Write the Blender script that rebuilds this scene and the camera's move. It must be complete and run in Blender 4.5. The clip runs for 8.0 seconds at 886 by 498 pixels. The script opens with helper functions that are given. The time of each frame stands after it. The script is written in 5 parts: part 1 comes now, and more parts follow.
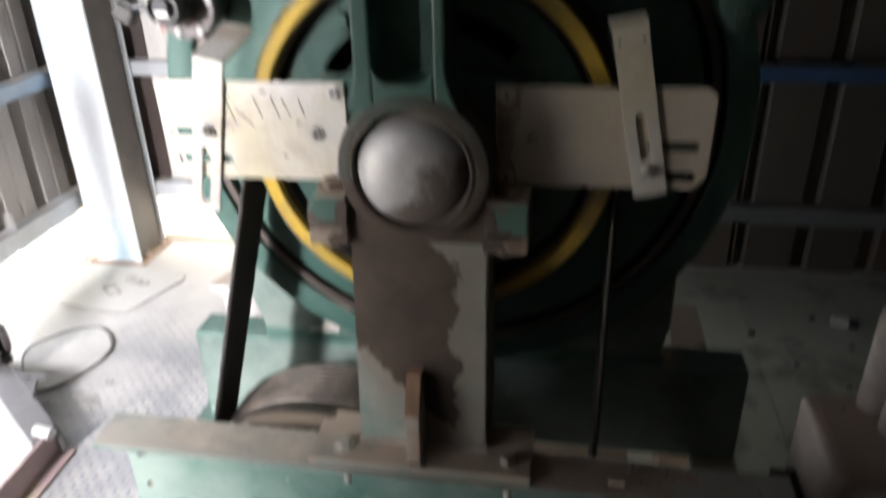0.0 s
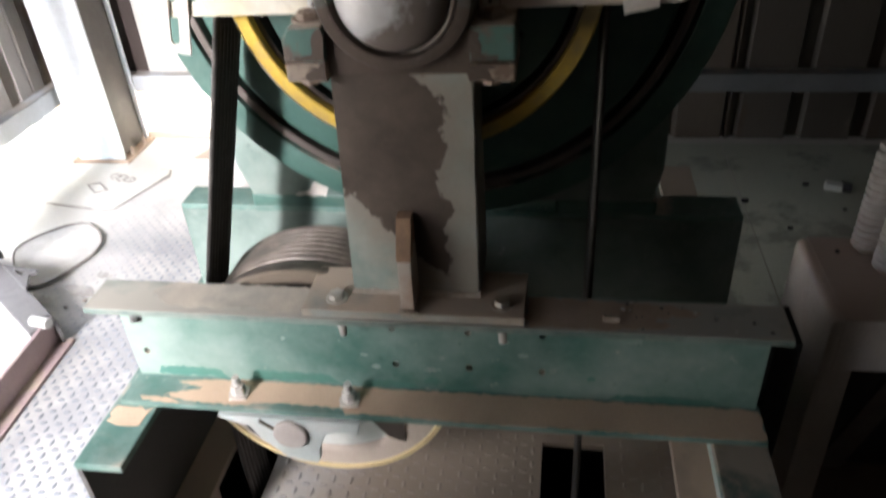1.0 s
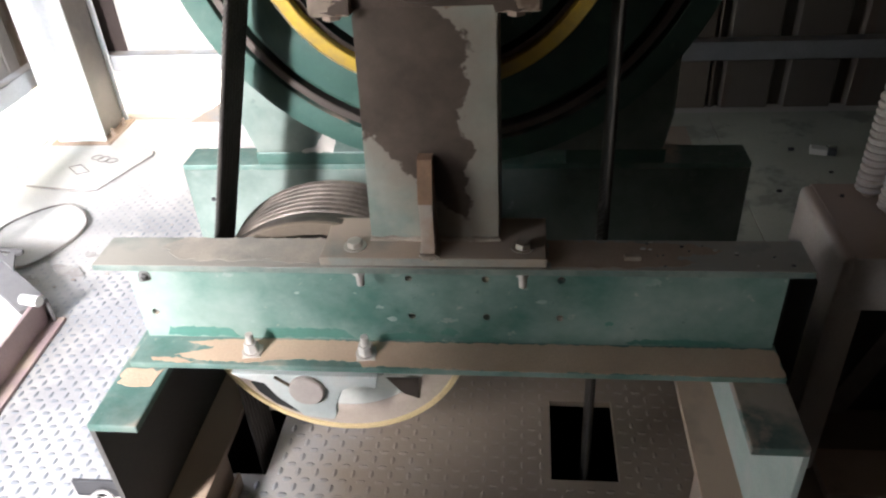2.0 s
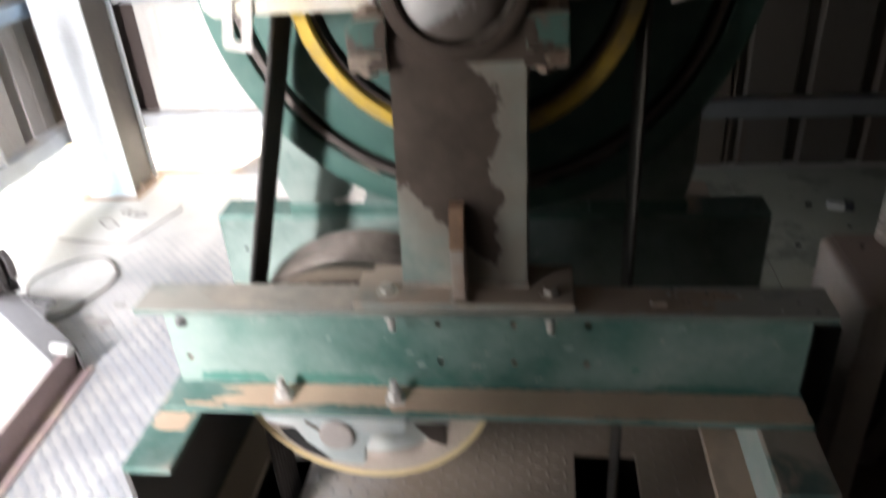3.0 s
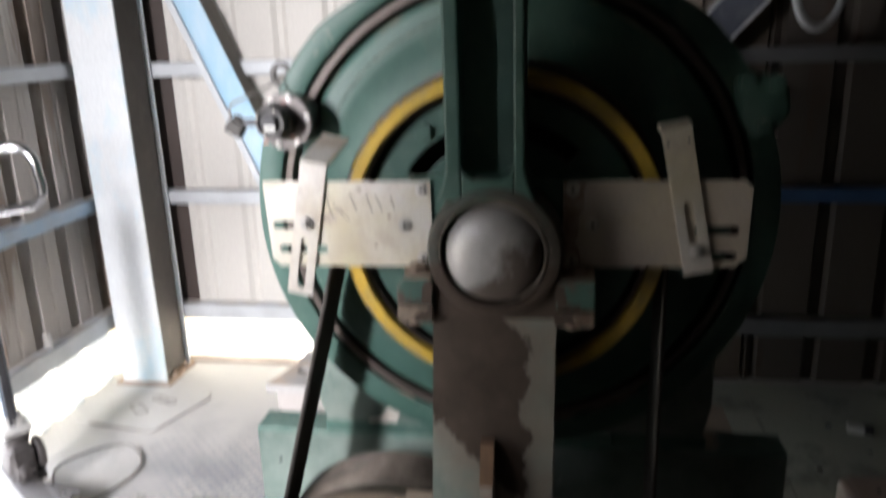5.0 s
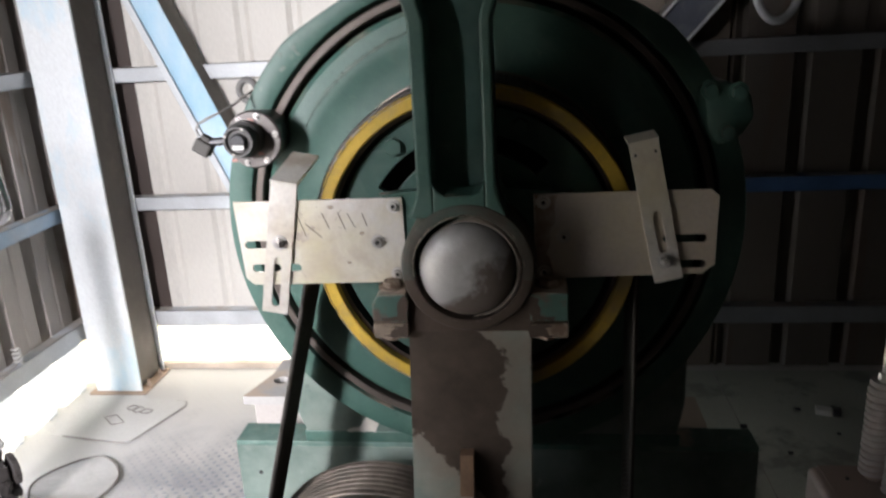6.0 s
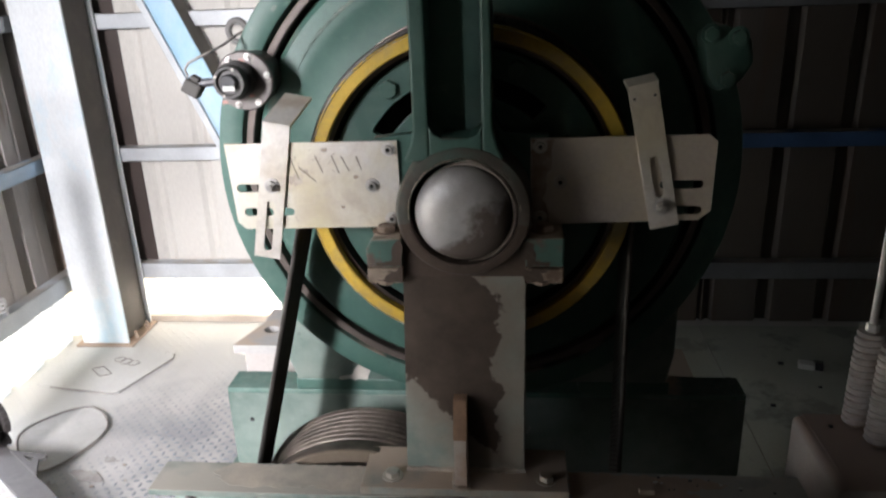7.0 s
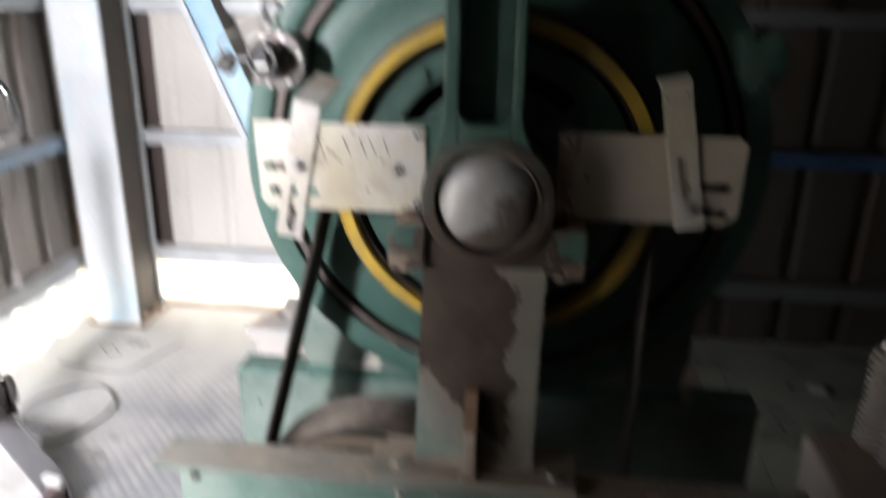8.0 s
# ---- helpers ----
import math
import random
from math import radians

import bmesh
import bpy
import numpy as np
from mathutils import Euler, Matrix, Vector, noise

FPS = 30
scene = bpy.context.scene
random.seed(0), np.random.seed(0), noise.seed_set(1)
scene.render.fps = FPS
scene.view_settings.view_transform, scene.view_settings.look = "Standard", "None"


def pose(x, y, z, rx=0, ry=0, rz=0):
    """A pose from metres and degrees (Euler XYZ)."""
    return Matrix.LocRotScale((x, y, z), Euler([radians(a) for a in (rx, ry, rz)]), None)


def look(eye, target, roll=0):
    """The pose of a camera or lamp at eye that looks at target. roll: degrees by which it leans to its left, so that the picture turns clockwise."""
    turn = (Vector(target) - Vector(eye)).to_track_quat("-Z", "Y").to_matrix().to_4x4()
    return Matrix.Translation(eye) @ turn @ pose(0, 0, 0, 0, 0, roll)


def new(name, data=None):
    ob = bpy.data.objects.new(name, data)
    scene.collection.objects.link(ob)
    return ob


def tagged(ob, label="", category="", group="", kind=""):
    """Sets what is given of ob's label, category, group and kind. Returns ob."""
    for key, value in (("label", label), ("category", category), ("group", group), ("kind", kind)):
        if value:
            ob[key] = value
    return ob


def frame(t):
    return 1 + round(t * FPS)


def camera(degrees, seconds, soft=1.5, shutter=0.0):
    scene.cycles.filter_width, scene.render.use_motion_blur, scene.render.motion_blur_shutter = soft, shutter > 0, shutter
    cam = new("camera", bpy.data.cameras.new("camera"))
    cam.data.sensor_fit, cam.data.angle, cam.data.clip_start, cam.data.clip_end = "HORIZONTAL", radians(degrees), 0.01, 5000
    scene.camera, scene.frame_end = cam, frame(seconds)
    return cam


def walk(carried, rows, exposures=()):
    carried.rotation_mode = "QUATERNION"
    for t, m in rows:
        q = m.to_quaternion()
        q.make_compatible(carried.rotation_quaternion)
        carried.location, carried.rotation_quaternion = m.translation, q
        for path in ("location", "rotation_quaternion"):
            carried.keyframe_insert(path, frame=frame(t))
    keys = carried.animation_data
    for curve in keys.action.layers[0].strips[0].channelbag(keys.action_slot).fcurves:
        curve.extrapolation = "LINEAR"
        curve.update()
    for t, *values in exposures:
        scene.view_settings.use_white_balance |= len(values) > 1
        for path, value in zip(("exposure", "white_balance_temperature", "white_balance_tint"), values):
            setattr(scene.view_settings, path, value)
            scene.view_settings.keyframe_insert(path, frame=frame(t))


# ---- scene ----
cam = camera(61.2, 8.0, soft=2.2, shutter=0.7)
PATH = [
    (0, (0.276, -0.011, 1.737), (-0.045, 1.746, 0.837), -1.6),
    (0.2, (0.293, 0.005, 1.693), (-0.037, 1.704, 0.69), -3.1),
    (0.5, (0.292, -0.018, 1.651), (-0.008, 1.666, 0.615), -3.0),
    (1, (0.284, -0.036, 1.622), (-0.009, 1.6, 0.509), -3.9),
    (1.5, (0.26, -0.046, 1.569), (-0.006, 1.531, 0.368), -4.9),
    (1.7, (0.229, -0.065, 1.561), (0.008, 1.544, 0.394), -4.1),
    (2.8, (0.18, -0.12, 1.517), (-0.038, 1.546, 0.432), -3.7),
    (3, (0.176, -0.137, 1.553), (-0.082, 1.577, 0.556), -4.2),
    (3.5, (0.164, -0.177, 1.625), (-0.137, 1.609, 0.776), -5.0),
    (4, (0.17, -0.198, 1.644), (-0.113, 1.605, 0.827), -3.6),
    (4.5, (0.169, -0.203, 1.649), (-0.149, 1.62, 0.89), -3.3),
    (5, (0.159, -0.217, 1.711), (-0.149, 1.677, 1.15), -1.8),
    (5.2, (0.159, -0.22, 1.739), (-0.166, 1.697, 1.27), -2.1),
    (6.3, (0.157, -0.207, 1.759), (-0.053, 1.678, 1.126), -3.1),
    (6.5, (0.152, -0.206, 1.751), (-0.054, 1.677, 1.109), -3.0),
    (7, (0.14, -0.21, 1.731), (-0.058, 1.654, 1.034), -2.3),
    (7.5, (0.13, -0.208, 1.707), (-0.055, 1.65, 0.991), -0.1),
    (7.8, (0.129, -0.209, 1.697), (-0.088, 1.667, 1.037), 0.8),
    (7.9, (0.13, -0.211, 1.699), (-0.148, 1.674, 1.089), 0.5),
    (8, (0.121, -0.22, 1.697), (-0.106, 1.648, 1.02), 1.0),
]
EXPOSURE = [(0, 2.5), (0.5, 2.62), (1.5, 2.9), (2.8, 2.8), (3.5, 2.32), (4.5, 2.1), (5.2, 2.0), (6.3, 2.02), (7, 2.07), (8, 2.08)]
walk(cam, [(t, look(eye, target, roll)) for t, eye, target, roll in PATH], EXPOSURE)

# ---- world and light ----
world = bpy.data.worlds.new("sky")
scene.world = world
world.use_nodes = True
wn = world.node_tree
sky = wn.nodes.new("ShaderNodeTexSky")
sky.sky_type, sky.sun_disc = "NISHITA", False
SUN_EL, SUN_AZ = radians(48), radians(-20)      # azimuth from north (+y), positive to the east
sky.sun_elevation, sky.sun_rotation = SUN_EL, SUN_AZ
wn.links.new(sky.outputs[0], wn.nodes["Background"].inputs[0])
wn.nodes["Background"].inputs[1].default_value = 0.14
sun = new("sun", bpy.data.lights.new("sun", "SUN"))
sun.data.energy, sun.data.angle, sun.data.color = 5.0, radians(0.5), (1.0, 0.95, 0.88)
sd = Vector((math.sin(SUN_AZ) * math.cos(SUN_EL), math.cos(SUN_AZ) * math.cos(SUN_EL), math.sin(SUN_EL)))
sun.matrix_world = look(tuple(sd * 20), (0, 0, 0))
# key lamp in an assumed, unseen south window, aimed to match cast shadows
door_light = new("assumed_window_light", bpy.data.lights.new("assumed_window_light", "AREA"))
door_light.data.shape, door_light.data.size, door_light.data.size_y = "RECTANGLE", 0.46, 1.0
door_light.data.spread = radians(105)
door_light.data.energy, door_light.data.color = 31.0, (1.0, 0.97, 1.01)
door_light.matrix_world = look((-1.78, -1.68, 2.25), (-0.5, 1.5, 0.6))
# lamp in an assumed, unseen west wall opening, brightens the west floor
side_light = new("assumed_side_light", bpy.data.lights.new("assumed_side_light", "AREA"))
side_light.data.shape, side_light.data.size, side_light.data.size_y = "RECTANGLE", 0.45, 0.85
side_light.data.energy, side_light.data.color = 3.0, (1.0, 0.985, 1.04)
side_light.matrix_world = look((-2.24, 1.92, 0.47), (0, 1.92, 0.47))
# warm fill lamp in an added, unseen doorway of the west wall
way_light = new("added_fill_light", bpy.data.lights.new("added_fill_light", "AREA"))
way_light.data.shape, way_light.data.size, way_light.data.size_y = "RECTANGLE", 0.88, 2.0
way_light.data.energy, way_light.data.color = 4.0, (1.0, 0.89, 0.77)
way_light.matrix_world = look((-2.23, -0.5, 1.03), (0, -0.5, 1.03))


# ---- materials ----
def material(name, color, rough=0.6, metal=0.0, scale=6.0, vary=0.25, bump=0.15, grain=120.0,
             dust=0.0, dust_color=(0.42, 0.34, 0.27), wear=0.0, wear_color=(0.45, 0.40, 0.33), wear_scale=5.0, wear_soft=0.0,
             translucent=0.0, streak=0.0, flecks=0.0, fleck_color=(0.48, 0.44, 0.38), drift=None, pale=None,
             smudge=0.0, smudge_color=(0.34, 0.27, 0.21), smudge_scale=11.0):
    m = bpy.data.materials.new(name)
    m.use_nodes = True
    n, l = m.node_tree.nodes, m.node_tree.links
    b = n["Principled BSDF"]
    tc = n.new("ShaderNodeTexCoord")
    mp = n.new("ShaderNodeMapping")
    l.new(tc.outputs["Object"], mp.inputs[0])
    if streak:
        mp.inputs["Scale"].default_value = (1, 1, streak)
    big, small = n.new("ShaderNodeTexNoise"), n.new("ShaderNodeTexNoise")
    big.inputs["Scale"].default_value, big.inputs["Detail"].default_value = scale, 6
    small.inputs["Scale"].default_value, small.inputs["Detail"].default_value = grain, 4
    l.new(mp.outputs[0], big.inputs["Vector"]), l.new(mp.outputs[0], small.inputs["Vector"])

    def ramp(src, a, c):
        r = n.new("ShaderNodeMapRange")
        r.inputs["From Min"].default_value, r.inputs["From Max"].default_value = a, c
        l.new(src, r.inputs["Value"])
        return r.outputs[0]

    def mul(a, c):
        x = n.new("ShaderNodeMath")
        x.operation = "MULTIPLY"
        l.new(a, x.inputs[0])
        if isinstance(c, float):
            x.inputs[1].default_value = c
        else:
            l.new(c, x.inputs[1])
        return x.outputs[0]

    def mix(fac, a, c):
        x = n.new("ShaderNodeMix")
        x.data_type = "RGBA"
        l.new(fac, x.inputs["Factor"])
        for k, v in (("A", a), ("B", c)):
            s = [i for i in x.inputs if i.identifier == k + "_Color"][0]
            if isinstance(v, tuple):
                s.default_value = (*v, 1)
            else:
                l.new(v, s)
        return [o for o in x.outputs if o.identifier == "Result_Color"][0]

    col = mix(ramp(big.outputs[0], 0.3, 0.7), tuple(c * (1 - vary) for c in color), tuple(min(1, c * (1 + vary)) for c in color))
    col = mix(mul(ramp(small.outputs[0], 0.35, 0.75), 0.35), col, tuple(c * 0.7 for c in color))
    if wear:
        w = n.new("ShaderNodeTexNoise")
        w.inputs["Scale"].default_value, w.inputs["Detail"].default_value, w.inputs["Roughness"].default_value = wear_scale, 9, 0.62
        l.new(mp.outputs[0], w.inputs["Vector"])
        col = mix(ramp(w.outputs[0], 0.62 - 0.22 * wear - wear_soft, 0.66 - 0.16 * wear + wear_soft), col, wear_color)
    if flecks:
        k = n.new("ShaderNodeTexNoise")
        k.inputs["Scale"].default_value, k.inputs["Detail"].default_value, k.inputs["Roughness"].default_value = 26, 7, 0.7
        l.new(mp.outputs[0], k.inputs["Vector"])
        col = mix(mul(ramp(k.outputs[0], 0.62, 0.70), flecks), col, fleck_color)
        col = mix(mul(ramp(k.outputs[0], 0.36, 0.30), flecks), col, tuple(c * 0.55 for c in color))
    if smudge:
        k = n.new("ShaderNodeTexNoise")
        k.inputs["Scale"].default_value, k.inputs["Detail"].default_value, k.inputs["Roughness"].default_value = smudge_scale, 8, 0.6
        k.inputs["Distortion"].default_value = 0.8
        l.new(mp.outputs[0], k.inputs["Vector"])
        col = mix(mul(ramp(k.outputs[0], 0.48, 0.72), smudge), col, smudge_color)
    if drift:                                     # a tone that grows to one side: floor dust, the beam's paler end
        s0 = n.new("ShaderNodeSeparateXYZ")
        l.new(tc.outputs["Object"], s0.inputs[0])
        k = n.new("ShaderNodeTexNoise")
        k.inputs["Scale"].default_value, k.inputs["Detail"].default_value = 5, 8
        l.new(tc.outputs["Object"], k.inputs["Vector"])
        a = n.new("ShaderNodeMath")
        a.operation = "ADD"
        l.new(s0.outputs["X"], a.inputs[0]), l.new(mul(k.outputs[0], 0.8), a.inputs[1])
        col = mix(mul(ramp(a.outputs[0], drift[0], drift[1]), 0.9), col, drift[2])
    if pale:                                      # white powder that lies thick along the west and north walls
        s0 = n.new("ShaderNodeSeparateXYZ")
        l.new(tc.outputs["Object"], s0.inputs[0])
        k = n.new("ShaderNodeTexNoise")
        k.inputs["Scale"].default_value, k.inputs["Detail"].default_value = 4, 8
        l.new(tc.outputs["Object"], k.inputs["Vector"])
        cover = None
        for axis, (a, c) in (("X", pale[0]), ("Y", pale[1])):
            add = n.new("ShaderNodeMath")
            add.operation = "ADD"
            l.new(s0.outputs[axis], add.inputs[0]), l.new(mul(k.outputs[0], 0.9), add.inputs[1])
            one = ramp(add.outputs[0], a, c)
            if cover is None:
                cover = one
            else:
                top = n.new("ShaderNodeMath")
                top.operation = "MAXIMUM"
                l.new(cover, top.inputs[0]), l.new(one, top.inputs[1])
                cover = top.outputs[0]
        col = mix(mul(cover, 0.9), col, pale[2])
    if dust:
        g = n.new("ShaderNodeNewGeometry")
        s = n.new("ShaderNodeSeparateXYZ")
        l.new(g.outputs["Normal"], s.inputs[0])
        up = ramp(s.outputs["Z"], 0.35, 0.9)
        d = n.new("ShaderNodeTexNoise")
        d.inputs["Scale"].default_value, d.inputs["Detail"].default_value = 7.0, 8
        l.new(mp.outputs[0], d.inputs["Vector"])
        col = mix(mul(up, ramp(d.outputs[0], 0.62 - 0.35 * dust, 0.72 - 0.3 * dust)), col, dust_color)
    l.new(col, b.inputs["Base Color"])
    r2 = n.new("ShaderNodeMapRange")
    r2.inputs["To Min"].default_value, r2.inputs["To Max"].default_value = max(0.05, rough - 0.12), min(1, rough + 0.15)
    l.new(big.outputs[0], r2.inputs["Value"])
    l.new(r2.outputs[0], b.inputs["Roughness"])
    b.inputs["Metallic"].default_value = metal
    bp = n.new("ShaderNodeBump")
    bp.inputs["Strength"].default_value, bp.inputs["Distance"].default_value = bump, 0.002
    l.new(small.outputs[0], bp.inputs["Height"])
    l.new(bp.outputs[0], b.inputs["Normal"])
    if translucent:
        t = n.new("ShaderNodeBsdfTranslucent")
        l.new(col, t.inputs["Color"])
        ms = n.new("ShaderNodeMixShader")
        ms.inputs[0].default_value = translucent
        l.new(b.outputs[0], ms.inputs[1]), l.new(t.outputs[0], ms.inputs[2])
        l.new(ms.outputs[0], n["Material Output"].inputs["Surface"])
    return m


GREEN = material("green_enamel", (0.046, 0.108, 0.088), 0.48, dust=0.35, vary=0.18, wear=0.30, wear_soft=0.08, wear_color=(0.075, 0.150, 0.125), flecks=0.4, fleck_color=(0.17, 0.23, 0.20), smudge=0.45, smudge_color=(0.105, 0.155, 0.132))
GREEN_WORN = material("worn_green_enamel", (0.085, 0.130, 0.112), 0.55, dust=0.4, vary=0.25, wear=0.6, wear_scale=5, wear_soft=0.12, wear_color=(0.20, 0.245, 0.22), smudge=0.4, smudge_scale=7, smudge_color=(0.27, 0.28, 0.25), flecks=0.4, fleck_color=(0.40, 0.42, 0.38))
GREEN_BEAM = material("dusty_green_beam", (0.058, 0.148, 0.120), 0.62, dust=0.72, vary=0.2, wear=0.52, wear_scale=4.5, wear_soft=0.14, flecks=0.55, streak=1.2,
                      wear_color=(0.25, 0.31, 0.28), dust_color=(0.41, 0.345, 0.285), smudge=0.12, smudge_color=(0.07, 0.16, 0.13), drift=(0.14, -0.40, (0.25, 0.305, 0.265)))
GREEN_SIDE = material("green_beam_paint", (0.068, 0.145, 0.122), 0.6, dust=0.15, vary=0.2, wear=0.6, wear_scale=7, wear_soft=0.08, wear_color=(0.17, 0.245, 0.215), flecks=0.6, smudge=0.3, smudge_color=(0.26, 0.24, 0.20))
GREEN_SCUFF = material("scuffed_dusty_green", (0.09, 0.14, 0.12), 0.75, dust=0.9, vary=0.3, wear=0.7, wear_scale=16, wear_color=(0.26, 0.22, 0.18), dust_color=(0.36, 0.30, 0.24), smudge=0.6, smudge_scale=16, smudge_color=(0.10, 0.13, 0.11))
GREEN_TOP = material("grey_dusty_green", (0.11, 0.155, 0.138), 0.75, dust=0.85, vary=0.2, wear=0.5, wear_scale=9, wear_soft=0.08, wear_color=(0.22, 0.26, 0.23), dust_color=(0.33, 0.31, 0.27), smudge=0.35, smudge_color=(0.36, 0.32, 0.27))
GREEN_LIT = material("pale_lit_dusty_green", (0.32, 0.38, 0.345), 0.75, dust=0.9, vary=0.12, wear=0.4, wear_soft=0.08, wear_color=(0.40, 0.40, 0.37))
YELLOW = material("yellow_rim_paint", (0.60, 0.40, 0.055), 0.5, vary=0.15, wear=0.35, wear_scale=8, wear_soft=0.06, wear_color=(0.34, 0.26, 0.11), flecks=0.5, fleck_color=(0.30, 0.25, 0.16))
CREAM_RIM = material("pale_yellow_rim", (0.60, 0.47, 0.25), 0.6, vary=0.15, wear=0.5, wear_color=(0.36, 0.28, 0.20))
RIM_SHADE = material("shaded_tan_rim", (0.17, 0.135, 0.10), 0.55, vary=0.2, wear=0.6, wear_soft=0.06, wear_color=(0.17, 0.135, 0.11))
# near-black that paints shade into hollows, gaps and the shaft
BLACK_SHADE = material("black_shade", (0.012, 0.012, 0.012), 0.8)
BROWN_RING = material("worn_brown_steel", (0.125, 0.104, 0.093), 0.45, metal=0.4, streak=0.3)
def zinc_sheet(name, tone, yellow):
    """Zinc plated sheet: cloudy grey-white, yellow chromate in broad clouds, brown hand dirt and fine grain."""
    return material(name, tone, 0.42, metal=0.35, scale=5, vary=0.14, dust=0.2, wear=yellow, wear_scale=4.5, wear_soft=0.14, wear_color=(0.62, 0.56, 0.33),
                    flecks=0.25, fleck_color=(0.40, 0.33, 0.26), smudge=0.6, smudge_scale=9, smudge_color=(0.46, 0.37, 0.31))


ZINC_GREY = zinc_sheet("dull_zinc_plate", (0.55, 0.485, 0.43), 0.12)
ZINC_YELLOW = zinc_sheet("chromated_zinc_plate", (0.74, 0.71, 0.67), 0.46)
ZINC = material("yellow_zinc_plate", (0.66, 0.63, 0.59), 0.42, metal=0.35, scale=4, vary=0.16, dust=0.2, wear=0.4, wear_scale=3, wear_soft=0.10, wear_color=(0.62, 0.55, 0.37), flecks=0.2, fleck_color=(0.42, 0.35, 0.27), smudge=0.55, smudge_color=(0.40, 0.32, 0.26))
STEEL = material("bright_steel", (0.66, 0.64, 0.62), 0.34, metal=0.75, scale=20)
BOLT = material("zinc_bolt", (0.55, 0.52, 0.46), 0.4, metal=0.6, scale=30, dust=0.4)
BOLT_PALE = material("dusty_pale_bolt", (0.56, 0.53, 0.49), 0.6, metal=0.2, scale=30, dust=0.6, dust_color=(0.5, 0.45, 0.4))
ROPE = material("greasy_wire_rope", (0.066, 0.060, 0.055), 0.38, metal=0.6, scale=40)
GREASE = material("brown_grease_mud", (0.088, 0.064, 0.050), 0.8, scale=8, vary=0.2, bump=0.5, dust=0.3, dust_color=(0.2, 0.14, 0.11))
GREASE_RING = material("greasy_green_casting", (0.078, 0.068, 0.056), 0.6, scale=9, vary=0.25, bump=0.4, wear=0.35, wear_scale=7, wear_soft=0.05, wear_color=(0.060, 0.095, 0.078), smudge=0.5, smudge_color=(0.16, 0.125, 0.10))
SHEAVE_IRON = material("worn_sheave_iron", (0.13, 0.108, 0.094), 0.36, metal=0.65, streak=0.2, dust=0.1)
BLUE_STEEL = material("pale_blue_white_paint", (0.80, 0.83, 0.85), 0.55, scale=2.5, vary=0.05, wear=0.22, wear_scale=3.6, wear_color=(0.55, 0.75, 0.87), wear_soft=0.07, streak=0.5, smudge=0.04, smudge_color=(0.62, 0.62, 0.62))
BRACE_LEG = material("brown_grey_leg_shade", (0.20, 0.18, 0.16), 0.7, vary=0.15, smudge=0.4, smudge_color=(0.28, 0.26, 0.24))
BRACE_DULL = material("dull_blue_grey_paint", (0.10, 0.11, 0.14), 0.55, vary=0.15, smudge=0.3, smudge_color=(0.32, 0.31, 0.29))
BRACE_BLUE = material("sky_blue_paint", (0.36, 0.60, 0.78), 0.55, scale=2.5, vary=0.1, wear=0.5, wear_scale=3, wear_soft=0.1, wear_color=(0.62, 0.72, 0.80), streak=0.6)
GIRT = material("galvanised_girt", (0.56, 0.58, 0.60), 0.5, metal=0.25, vary=0.12, dust=0.5, dust_color=(0.5, 0.47, 0.43))
GIRT_SKY = material("worn_sky_blue_rail", (0.46, 0.54, 0.62), 0.5, metal=0.15, vary=0.12, wear=0.5, wear_scale=4, wear_soft=0.1, wear_color=(0.34, 0.50, 0.66), dust=0.5, dust_color=(0.5, 0.47, 0.43))
# galvanised rail tone, darkened for the shade on the east side
GIRT_SHADE = material("shaded_wall_rail", (0.20, 0.205, 0.215), 0.6, metal=0.2, vary=0.15, dust=0.6, dust_color=(0.28, 0.25, 0.22))
GIRT_BLUE = material("blue_painted_girt", (0.055, 0.115, 0.25), 0.5, vary=0.2, dust=0.7, dust_color=(0.4, 0.38, 0.35))
SHEET = material("cream_wall_sheet", (0.64, 0.61, 0.565), 0.5, scale=3, vary=0.05, streak=0.3)
SHEET_GREY = material("grey_wall_sheet", (0.47, 0.43, 0.395), 0.6, scale=3, vary=0.12, streak=0.15, wear=0.3, wear_color=(0.28, 0.22, 0.18))
# the cream sheet again, the east half's shade put into its colour
SHEET_SHADE = material("shaded_brown_wall_sheet", (0.105, 0.090, 0.076), 0.6, scale=3, vary=0.12, streak=0.15, wear=0.3, wear_color=(0.10, 0.075, 0.06))
SHEET_HALF_SHADE = material("half_shaded_wall_sheet", (0.13, 0.105, 0.083), 0.6, scale=3, vary=0.12, streak=0.15)
SHEET_CLEAR = material("translucent_wall_sheet", (0.88, 0.86, 0.80), 0.5, scale=3, vary=0.05, translucent=0.9, wear=0.25, wear_color=(0.85, 0.74, 0.56), streak=0.15)
SHADOW_BROWN = material("brown_column_shadow", (0.055, 0.038, 0.032), 0.6, vary=0.15)
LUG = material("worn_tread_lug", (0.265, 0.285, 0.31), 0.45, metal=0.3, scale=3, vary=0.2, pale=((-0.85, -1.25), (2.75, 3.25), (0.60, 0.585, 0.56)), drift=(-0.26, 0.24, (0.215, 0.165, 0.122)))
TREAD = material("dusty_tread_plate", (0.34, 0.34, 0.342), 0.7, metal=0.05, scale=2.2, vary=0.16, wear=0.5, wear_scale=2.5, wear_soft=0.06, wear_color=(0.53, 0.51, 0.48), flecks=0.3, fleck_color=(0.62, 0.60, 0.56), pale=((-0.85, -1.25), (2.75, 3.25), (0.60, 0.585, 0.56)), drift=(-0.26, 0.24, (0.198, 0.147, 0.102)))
PALE_SHEET = material("pale_green_floor_sheet", (0.46, 0.49, 0.42), 0.65, scale=2, vary=0.15, wear=0.4, wear_scale=3, wear_color=(0.30, 0.31, 0.27))
